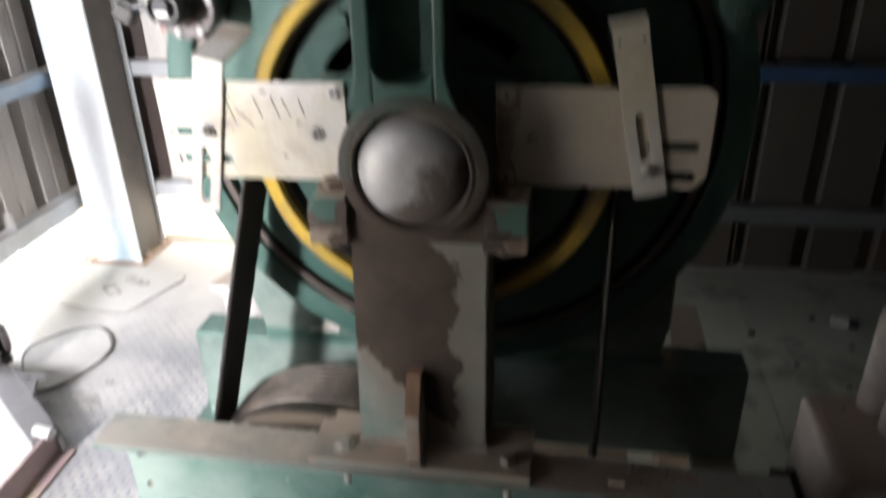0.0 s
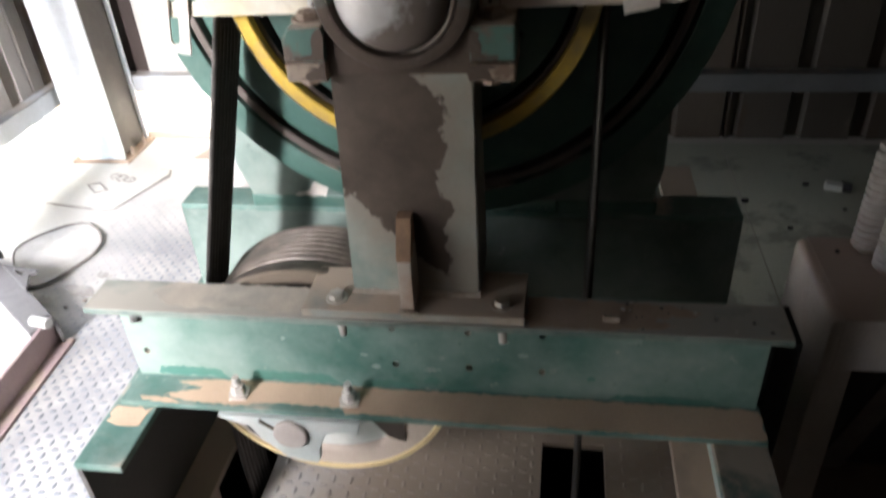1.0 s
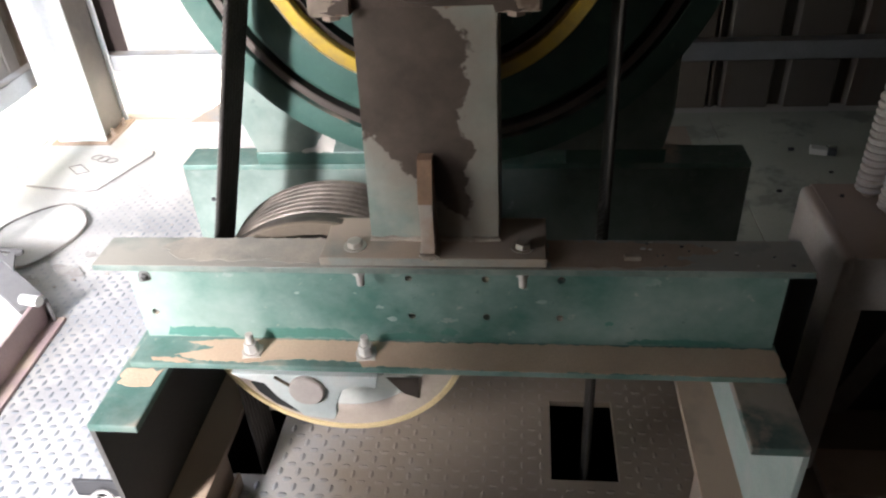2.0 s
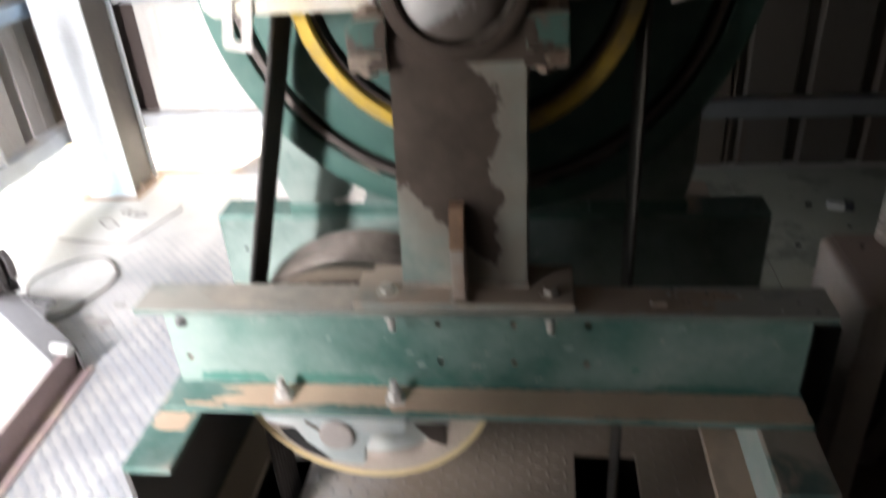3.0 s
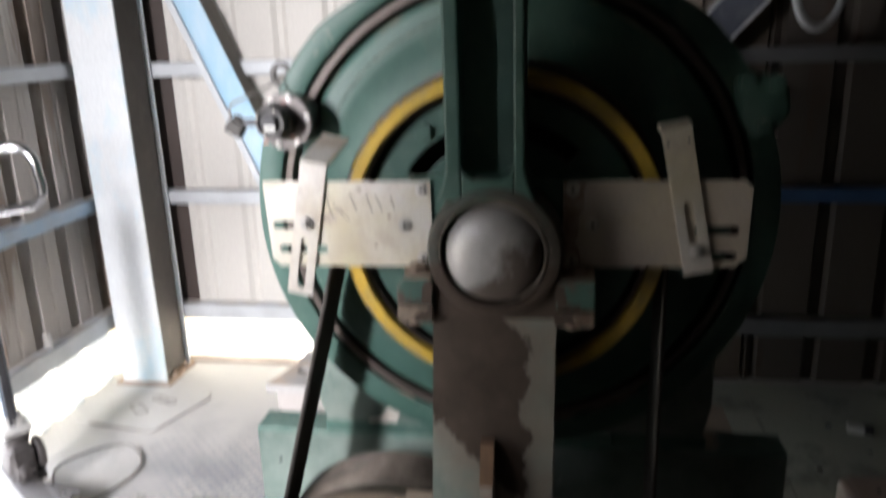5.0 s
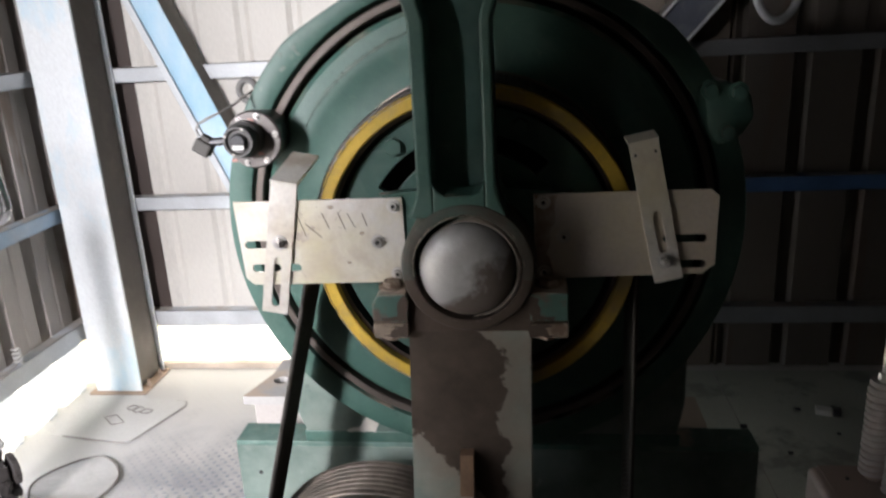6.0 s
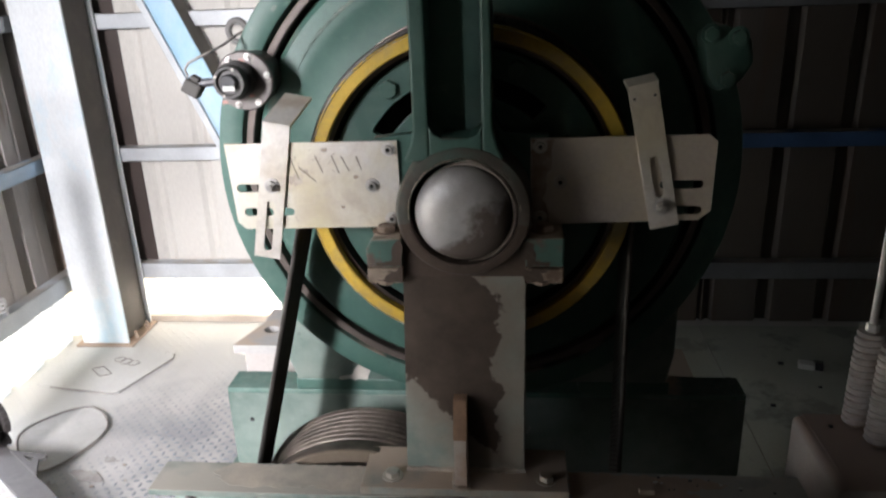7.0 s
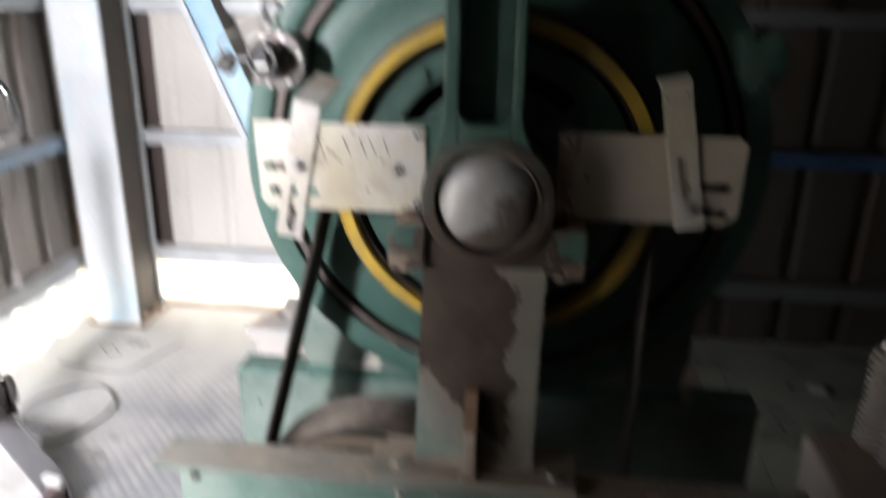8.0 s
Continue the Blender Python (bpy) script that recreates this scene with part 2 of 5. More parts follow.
DUST_WHITE = material("white_dusty_plate", (0.58, 0.57, 0.545), 0.8, scale=4, vary=0.08, wear=0.3, wear_color=(0.47, 0.45, 0.42))
RED_OXIDE = material("red_oxide_steel", (0.34, 0.25, 0.25), 0.7, vary=0.2, dust=0.4, smudge=0.3)
TAN_STEEL = material("dusty_brown_steel", (0.35, 0.27, 0.215), 0.75, scale=4, vary=0.2, dust=1.0, dust_color=(0.43, 0.315, 0.235), flecks=0.2)
HITCH = material("dusty_grey_brown_steel", (0.46, 0.415, 0.385), 0.75, scale=4, vary=0.18, dust=1.0, dust_color=(0.42, 0.33, 0.28), smudge=0.4, smudge_color=(0.40, 0.32, 0.28))
SMEARED = material("smeared_green_casting", (0.075, 0.150, 0.125), 0.6, vary=0.25, wear=0.8, wear_scale=13, wear_color=(0.115, 0.085, 0.068), dust=0.6, flecks=0.7, fleck_color=(0.36, 0.29, 0.22))
CRUST = material("tan_crust", (0.34, 0.27, 0.21), 0.85, scale=25, vary=0.35, bump=0.8, grain=60, wear=0.6, wear_scale=18, wear_color=(0.16, 0.11, 0.08))
DUST_TAN = material("settled_tan_dust", (0.52, 0.375, 0.268), 0.95, scale=7, vary=0.14, bump=0.4, grain=200, flecks=0.25, fleck_color=(0.5, 0.42, 0.35))
DUST_GREY = material("settled_grey_dust", (0.41, 0.36, 0.30), 0.95, scale=9, vary=0.2, bump=0.4, grain=200, wear=0.5, wear_scale=10, wear_soft=0.1, wear_color=(0.28, 0.265, 0.23))
DUST_BROWN = material("settled_brown_dust", (0.36, 0.27, 0.205), 0.95, scale=9, vary=0.2, bump=0.4, grain=200, flecks=0.35, fleck_color=(0.40, 0.33, 0.27))
GREEN_CLEAN = material("clean_green_paint", (0.065, 0.175, 0.14), 0.5, vary=0.2, flecks=0.3)
RUST_FILM = material("brown_rust_film", (0.25, 0.175, 0.13), 0.6, metal=0.2, scale=20, vary=0.25, wear=0.7, wear_scale=22, wear_soft=0.08, wear_color=(0.44, 0.37, 0.30))
SPRING_WHITE = material("pale_painted_spring", (0.47, 0.42, 0.385), 0.6, scale=30, vary=0.15, smudge=0.7, smudge_scale=14, smudge_color=(0.27, 0.18, 0.14))
GREY_PAINT = material("grey_painted_steel", (0.36, 0.35, 0.34), 0.6, vary=0.15, dust=0.5)
POST = material("blue_grey_paint", (0.16, 0.19, 0.23), 0.6, vary=0.2)
# the ledge's shade is put into this grey; bolt and eye share it
LEDGE = material("grey_steel_and_shade", (0.125, 0.12, 0.118), 0.75, vary=0.15, smudge=0.3, smudge_color=(0.20, 0.19, 0.18))
DARK_STEEL = material("dark_oily_steel", (0.06, 0.06, 0.065), 0.45, metal=0.4)
CHROME = material("chrome_tube", (0.50, 0.50, 0.51), 0.25, metal=1.0, vary=0.1)
# unseen walls, roof and floor are kept dark to hold back bounced light
ROOF = material("dark_roof_sheet", (0.07, 0.065, 0.06), 0.7, vary=0.1)
LIGHT_BLOCK = material("brown_light_block", (0.10, 0.085, 0.072), 0.8, scale=2, vary=0.15)
GROUND = material("pale_concrete_ground", (0.42, 0.40, 0.36), 0.9, scale=0.6, vary=0.15)
ENC_STEEL = material("brushed_dark_steel", (0.16, 0.145, 0.14), 0.4, metal=0.6, scale=20)
PLUG_AND_SHADE = material("charcoal_plug_and_shade", (0.085, 0.08, 0.075), 0.7, vary=0.15)
COLUMN_WEB = material("brown_grey_web_shade", (0.155, 0.135, 0.12), 0.7, scale=3, vary=0.2, smudge=0.4, smudge_color=(0.24, 0.21, 0.18))
PINK = material("pale_red_varnish", (0.34, 0.17, 0.15), 0.5)
CHIP = material("bare_primer", (0.50, 0.47, 0.42), 0.85, scale=20, vary=0.15)
LABEL = material("white_label", (0.75, 0.75, 0.72), 0.6, vary=0.05)
INK = material("dark_scratch", (0.14, 0.11, 0.08), 0.8)


def stained(name, origin):
    """Pale dusty green with one ragged brown grease stain running down from the bearing; origin: where the part's zero lies."""
    m = material(name, (0.235, 0.28, 0.25), 0.75, dust=0.9, vary=0.2, wear=0.65, wear_soft=0.06, wear_color=(0.35, 0.325, 0.275), flecks=0.3)
    n, l = m.node_tree.nodes, m.node_tree.links
    b = n["Principled BSDF"]
    tc = n.new("ShaderNodeTexCoord")
    no = n.new("ShaderNodeTexNoise")
    no.inputs["Scale"].default_value, no.inputs["Detail"].default_value, no.inputs["Roughness"].default_value = 16, 8, 0.6
    l.new(tc.outputs["Object"], no.inputs["Vector"])
    sx = n.new("ShaderNodeSeparateXYZ")
    l.new(tc.outputs["Object"], sx.inputs[0])

    def math_(op, a, c):
        x = n.new("ShaderNodeMath")
        x.operation = op
        for i, v in enumerate((a, c)):
            if isinstance(v, (int, float)):
                x.inputs[i].default_value = v
            else:
                l.new(v, x.inputs[i])
        return x.outputs[0]
    X = math_("ADD", sx.outputs["X"], origin[0])
    Z = math_("ADD", sx.outputs["Z"], origin[2])
    wob = math_("MULTIPLY", math_("SUBTRACT", no.outputs[0], 0.5), 0.16)
    # bounds: right side drifts inwards below, lower edge runs down to the right
    lobes = math_("MULTIPLY", math_("SINE", math_("MULTIPLY", Z, 60.0), 0.0), 0.012)
    right = math_("SUBTRACT", math_("ADD", math_("ADD", 0.103, lobes), math_("MULTIPLY", wob, 0.9)), X)
    notch = math_("MULTIPLY", math_("MAXIMUM", math_("SUBTRACT", Z, 1.172), 0.0), 1.3)
    right = math_("SUBTRACT", right, notch)
    low = math_("SUBTRACT", math_("ADD", Z, math_("MULTIPLY", math_("ADD", X, 0.07), 0.95)), math_("ADD", 0.985, wob))
    inside = math_("MINIMUM", right, low)
    fac = n.new("ShaderNodeMapRange")
    fac.inputs["From Min"].default_value, fac.inputs["From Max"].default_value = -0.002, 0.004
    l.new(inside, fac.inputs["Value"])
    # brown fringe of the stain, widened to put shade on the east strip
    fringe = n.new("ShaderNodeMapRange")
    fringe.inputs["From Min"].default_value, fringe.inputs["From Max"].default_value = -0.110, 0.0
    fringe.inputs["To Max"].default_value = 0.82
    l.new(inside, fringe.inputs["Value"])
    f = n.new("ShaderNodeMix")
    f.data_type = "RGBA"
    l.new(fringe.outputs[0], f.inputs["Factor"])
    l.new(b.inputs["Base Color"].links[0].from_socket, [i for i in f.inputs if i.identifier == "A_Color"][0])
    [i for i in f.inputs if i.identifier == "B_Color"][0].default_value = (0.235, 0.195, 0.16, 1)
    x = n.new("ShaderNodeMix")
    x.data_type = "RGBA"
    l.new(fac.outputs[0], x.inputs["Factor"])
    old = [o for o in f.outputs if o.identifier == "Result_Color"][0]
    l.new(old, [i for i in x.inputs if i.identifier == "A_Color"][0])
    tone = n.new("ShaderNodeMix")
    tone.data_type = "RGBA"
    fine = n.new("ShaderNodeTexNoise")
    fine.inputs["Scale"].default_value, fine.inputs["Detail"].default_value, fine.inputs["Roughness"].default_value = 9, 9, 0.65
    l.new(tc.outputs["Object"], fine.inputs["Vector"])
    tr = n.new("ShaderNodeMapRange")
    tr.inputs["From Min"].default_value, tr.inputs["From Max"].default_value = 0.38, 0.68
    l.new(fine.outputs[0], tr.inputs["Value"])
    l.new(tr.outputs[0], tone.inputs["Factor"])
    for k, v in (("A_Color", (0.055, 0.039, 0.029, 1)), ("B_Color", (0.100, 0.074, 0.057, 1))):
        [i for i in tone.inputs if i.identifier == k][0].default_value = v
    l.new([o for o in tone.outputs if o.identifier == "Result_Color"][0], [i for i in x.inputs if i.identifier == "B_Color"][0])
    l.new([o for o in x.outputs if o.identifier == "Result_Color"][0], b.inputs["Base Color"])
    return m


def cap_metal():
    """Dull cast aluminium, its lower and outer parts stained brown in ragged tide marks."""
    m = material("aluminium_cap", (0.57, 0.56, 0.555), 0.42, metal=0.35, scale=9, vary=0.16, bump=0.35, grain=70, flecks=0.3, fleck_color=(0.66, 0.66, 0.66), smudge=0.35, smudge_scale=8, smudge_color=(0.33, 0.31, 0.30))
    n, l = m.node_tree.nodes, m.node_tree.links
    b = n["Principled BSDF"]
    tc, sep, no = n.new("ShaderNodeTexCoord"), n.new("ShaderNodeSeparateXYZ"), n.new("ShaderNodeTexNoise")
    no.inputs["Scale"].default_value, no.inputs["Detail"].default_value, no.inputs["Roughness"].default_value = 17, 7, 0.62
    l.new(tc.outputs["Object"], sep.inputs[0]), l.new(tc.outputs["Object"], no.inputs["Vector"])

    def calc(op, a, c):
        x = n.new("ShaderNodeMath")
        x.operation = op
        for i, v in enumerate((a, c)):
            if isinstance(v, (int, float)):
                x.inputs[i].default_value = v
            else:
                l.new(v, x.inputs[i])
        return x.outputs[0]
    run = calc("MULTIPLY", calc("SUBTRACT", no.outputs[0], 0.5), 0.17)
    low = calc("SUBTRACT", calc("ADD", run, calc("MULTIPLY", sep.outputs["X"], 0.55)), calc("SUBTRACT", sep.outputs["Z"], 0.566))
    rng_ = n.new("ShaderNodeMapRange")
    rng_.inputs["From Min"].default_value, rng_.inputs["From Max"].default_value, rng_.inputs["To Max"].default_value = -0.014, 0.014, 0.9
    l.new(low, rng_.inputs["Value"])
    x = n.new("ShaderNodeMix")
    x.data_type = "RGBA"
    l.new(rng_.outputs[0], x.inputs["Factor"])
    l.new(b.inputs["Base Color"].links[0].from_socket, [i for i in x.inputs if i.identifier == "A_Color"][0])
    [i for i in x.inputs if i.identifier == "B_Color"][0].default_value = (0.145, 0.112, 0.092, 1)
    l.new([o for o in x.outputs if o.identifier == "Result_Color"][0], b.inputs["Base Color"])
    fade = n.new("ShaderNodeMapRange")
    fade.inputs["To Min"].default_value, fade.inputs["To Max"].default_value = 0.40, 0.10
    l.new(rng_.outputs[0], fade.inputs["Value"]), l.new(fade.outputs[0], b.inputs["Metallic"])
    return m


# ---- builders ----
ORIGIN = {}


def thing(name, at, label, category, kind="", group=""):
    e = new(name)
    e.location = at
    e.empty_display_size = 0.05
    ORIGIN[e.name] = Vector(at)
    return tagged(e, label, category, group, kind)


def part(name, bm, mat, parent=None, label=""):
    """Links a bmesh, given in world metres, as one mesh under a thing or a part."""
    o = ORIGIN[parent.name] if parent else Vector((0, 0, 0))
    bmesh.ops.translate(bm, verts=bm.verts, vec=-o)
    bmesh.ops.recalc_face_normals(bm, faces=bm.faces)
    me = bpy.data.meshes.new(name)
    bm.to_mesh(me)
    bm.free()
    me.materials.append(mat)
    ob = new(name, me)
    if parent:
        ob.parent = parent
        ORIGIN[ob.name] = o
    else:
        ORIGIN[ob.name] = Vector((0, 0, 0))
    if label:
        ob["label"] = label
    return ob


def smooth(ob, angle=40):
    for f in ob.data.polygons:
        f.use_smooth = True
    ob.data.set_sharp_from_angle(angle=radians(angle))
    return ob


def box(x0, x1, y0, y1, z0, z1, bevel=0.0, segs=2, m=None):
    bm = bmesh.new()
    v = bmesh.ops.create_cube(bm, size=1)["verts"]
    for p in v:
        p.co = Vector((x0 + (p.co.x + 0.5) * (x1 - x0), y0 + (p.co.y + 0.5) * (y1 - y0), z0 + (p.co.z + 0.5) * (z1 - z0)))
    if bevel:
        bmesh.ops.bevel(bm, geom=bm.edges[:], offset=bevel, segments=segs, affect="EDGES", profile=0.5)
    if m:
        bm.transform(m)
    return bm


def join(*bms):
    """Joins bmeshes into the first."""
    for b in bms[1:]:
        t = bpy.data.meshes.new("t")
        b.to_mesh(t)
        b.free()
        bms[0].from_mesh(t)
        bpy.data.meshes.remove(t)
    return bms[0]


def prism(pts, y0, y1, holes=(), bevel=0.0, m=None):
    """A flat outline in x and z, with holes, pulled from y0 to y1."""
    bm = bmesh.new()
    edges = []
    for loop in (pts, *holes):
        vs = [bm.verts.new((x, y0, z)) for x, z in loop]
        edges += [bm.edges.new((vs[i], vs[(i + 1) % len(vs)])) for i in range(len(vs))]
    if holes:
        bmesh.ops.triangle_fill(bm, edges=edges, use_beauty=True)
    else:
        bm.faces.new(bm.verts[:])
    r = bmesh.ops.extrude_face_region(bm, geom=bm.faces[:])
    bmesh.ops.translate(bm, verts=[g for g in r["geom"] if isinstance(g, bmesh.types.BMVert)], vec=(0, y1 - y0, 0))
    bmesh.ops.recalc_face_normals(bm, faces=bm.faces)
    if bevel:
        es = [e for e in bm.edges if len(e.link_faces) == 2 and e.calc_face_angle(0) > 0.6]
        bmesh.ops.bevel(bm, geom=es, offset=bevel, segments=2, affect="EDGES", profile=0.5)
    if m:
        bm.transform(m)
    return bm


def slot(cx, cz, half, r, turn=0.0, n=8):
    """The outline of a rounded slot."""
    out = []
    for s in (1, -1):
        for i in range(n + 1):
            a = -math.pi / 2 + math.pi * i / n + (0 if s > 0 else math.pi)
            x, z = s * half + r * math.cos(a), r * math.sin(a)
            out.append((cx + x * math.cos(turn) - z * math.sin(turn), cz + x * math.sin(turn) + z * math.cos(turn)))
    return out


def lathe(profile, cx, cz, n=64, a0=0.0, a1=2 * math.pi):
    """Turns a profile of (radius, y) about the axis through (cx, cz) along y."""
    bm = bmesh.new()
    full = abs(a1 - a0 - 2 * math.pi) < 1e-6
    rings = []
    for i in range(n if full else n + 1):
        a = a0 + (a1 - a0) * i / n
        rings.append([bm.verts.new((cx + r * math.cos(a), y, cz + r * math.sin(a))) for r, y in profile])
    for i in range(n):
        p, q = rings[i], rings[(i + 1) % len(rings)]
        for j in range(len(profile) - 1):
            bm.faces.new((p[j], q[j], q[j + 1], p[j + 1]))
    bmesh.ops.remove_doubles(bm, verts=bm.verts, dist=1e-6)
    return bm


def tube(points, r, n=10, caps=True):
    """A round bar along a line of points."""
    bm = bmesh.new()
    pts = [Vector(p) for p in points]
    rings = []
    up = None
    for i, p in enumerate(pts):
        d = (pts[min(i + 1, len(pts) - 1)] - pts[max(i - 1, 0)]).normalized()
        if up is None:
            up = d.orthogonal().normalized()
        up = (up - d * up.dot(d)).normalized()
        w = d.cross(up)
        rr = r(i / (len(pts) - 1)) if callable(r) else r
        rings.append([bm.verts.new(p + (up * math.cos(2 * math.pi * k / n) + w * math.sin(2 * math.pi * k / n)) * rr) for k in range(n)])
    for a, b in zip(rings, rings[1:]):
        for k in range(n):
            bm.faces.new((a[k], a[(k + 1) % n], b[(k + 1) % n], b[k]))
    if caps:
        bm.faces.new(rings[0][::-1]), bm.faces.new(rings[-1])
    return bm


def hex_bolt(x, y, z, r, h, axis="z", stud=0.0, washer=True):
    """A hexagon head with a washer; axis: the way that the head stands out (z up, -y to the south)."""
    bm = bmesh.new()
    bmesh.ops.create_cone(bm, segments=6, radius1=r, radius2=r * 0.94, depth=h, cap_ends=True, matrix=Matrix.Translation((0, 0, h / 2)))
    bmesh.ops.bevel(bm, geom=bm.edges[:], offset=r * 0.07, segments=1, affect="EDGES")
    if washer:
        bmesh.ops.create_cone(bm, segments=20, radius1=r * 1.35, radius2=r * 1.35, depth=0.003, cap_ends=True, matrix=Matrix.Translation((0, 0, 0.0005)))
    if stud:
        bmesh.ops.create_cone(bm, segments=14, radius1=r * 0.55, radius2=r * 0.5, depth=stud, cap_ends=True, matrix=Matrix.Translation((0, 0, h + stud / 2)))
    if axis == "-y":
        bm.transform(pose(0, 0, 0, 90))
    elif axis == "-z":
        bm.transform(pose(0, 0, 0, 180))
    elif axis == "x":
        bm.transform(pose(0, 0, 0, 0, 90))
    bm.transform(Matrix.Translation((x, y, z)))
    return bm


def socket_screw(x, y, z, r=0.0082, h=0.009):
    """A cap screw with a hollow head, facing south."""
    return join(lathe([(0, y - h * 0.35), (r * 0.5, y - h * 0.35), (r * 0.52, y - h), (r * 0.9, y - h), (r, y - h * 0.85), (r, y)], x, z, 16),
                lathe([(r * 1.0, y - 0.0015), (r * 1.55, y - 0.0015), (r * 1.6, y)], x, z, 16))


def channel_x(x0, x1, yf, yb, z0, z1, web_y, tw=0.010, tf=0.014, bevel=0.002):
    """A rolled channel along x: flanges from yf to yb, the web at web_y."""
    a = box(x0, x1, min(yf, yb), max(yf, yb), z1 - tf, z1, bevel)
    b = box(x0, x1, min(yf, yb), max(yf, yb), z0, z0 + tf, bevel)
    c = box(x0, x1, web_y, web_y + tw, z0 + tf, z1 - tf)
    return a, b, c


def ragged_patch(outline, y, seed, jag=0.006, step=0.012, thick=0.0007, flat=False):
    """A thin film with a torn outline, on a face that looks south, or lying flat with y as its height."""
    rng = random.Random(seed)
    pts = []
    for (x0, z0), (x1, z1) in zip(outline, outline[1:] + outline[:1]):
        n = max(1, int(math.hypot(x1 - x0, z1 - z0) / step))
        for i in range(n):
            k = i / n
            pts.append((x0 + (x1 - x0) * k + rng.uniform(-jag, jag), z0 + (z1 - z0) * k + rng.uniform(-jag, jag)))
    bm = bmesh.new()
    v = [bm.verts.new((x, y, z) if not flat else (x, z, y)) for x, z in pts]
    e = [bm.edges.new((v[i], v[(i + 1) % len(v)])) for i in range(len(v))]
    bmesh.ops.triangle_fill(bm, edges=e, use_beauty=True)
    r = bmesh.ops.extrude_face_region(bm, geom=bm.faces[:])
    bmesh.ops.translate(bm, verts=[g for g in r["geom"] if isinstance(g, bmesh.types.BMVert)], vec=(0, 0, thick) if flat else (0, -thick, 0))
    return bm


def ragged_ring(r0, r1, y, seed, n=72, a0=0.0, a1=360.0, thin=0.55):
    """A broken, crusty ring, or a stretch of one, about the machine's axis."""
    rng = random.Random(seed)
    bm = bmesh.new()
    rows = []
    for i in range(n):
        a = radians(a0 + (a1 - a0) * i / n)
        h = rng.uniform(0.0005, 0.0035)
        ends = 1.0 if a1 - a0 > 359 else min(1.0, 6.0 * min(i, n - 1 - i) / n + 0.02)
        q = r0 + (r1 - r0) * ends * (1 - rng.uniform(0, thin))
        rows.append([bm.verts.new((AX + r * math.cos(a), yy, AZ + r * math.sin(a))) for r, yy in ((r0, y + 0.004), (r0 + 0.001, y + 0.002 - h * 0.5), ((r0 + q) / 2, y + 0.0025 - h), (q, y + 0.0055))])
    for i in range(n if a1 - a0 > 359 else n - 1):
        p, q = rows[i], rows[(i + 1) % n]
        for j in range(3):
            bm.faces.new((p[j], q[j], q[j + 1], p[j + 1]))
    return bm


# ---- setting ----
AX, AZ = 0.048, 1.341            # the machine's axis, along y
WEST, EAST, NORTH, SOUTH, TOP = -2.16, 3.05, 3.36, -1.70, 3.6
PART_X = -1.256                   # free edge of the unseen wall that cuts off the key light


def flat_holes(outer, holes, z0, z1):
    """A slab in plan with openings through it."""
    bm = prism(outer, 0, z1 - z0, holes)
    bm.transform(Matrix(((1, 0, 0, 0), (0, 0, 1, 0), (0, 1, 0, z0), (0, 0, 0, 1))))
    return bm


def rect(x0, x1, y0, y1):
    return [(x0, y0), (x1, y0), (x1, y1), (x0, y1)]


ground = tagged(part("ground", box(-900, 900, -900, 900, -3.4, -3.2), GROUND), "pale dusty concrete ground outside the shed", "ground", kind="structure")
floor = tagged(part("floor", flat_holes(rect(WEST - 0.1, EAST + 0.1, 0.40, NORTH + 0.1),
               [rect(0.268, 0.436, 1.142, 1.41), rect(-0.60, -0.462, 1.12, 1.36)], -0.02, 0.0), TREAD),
               "grey dusty steel tread plate floor with square rope holes", "floor", kind="structure")
# floor strip out of view, coloured dark to cut bounced light
tagged(part("floor_passage", box(WEST - 0.1, EAST + 0.1, SOUTH - 0.1, 0.398, -0.02, 0.0), ROOF), "unseen floor kept dark to cut bounced light", "floor", kind="structure")
# shaft faces painted black so that the rope holes look dark
shaft = tagged(part("shaft_wall", flat_holes(rect(-0.8, 0.8, 0.8, 1.8), [rect(-0.7, 0.7, 0.9, 1.7)], -2.6, -0.022), BLACK_SHADE),
               "dark lift shaft below the floor", "shaft", kind="structure")
tagged(part("shaft_floor", box(-0.8, 0.8, 0.8, 1.8, -2.7, -2.602), BLACK_SHADE), "dark bottom of the lift shaft", "shaft", kind="structure")


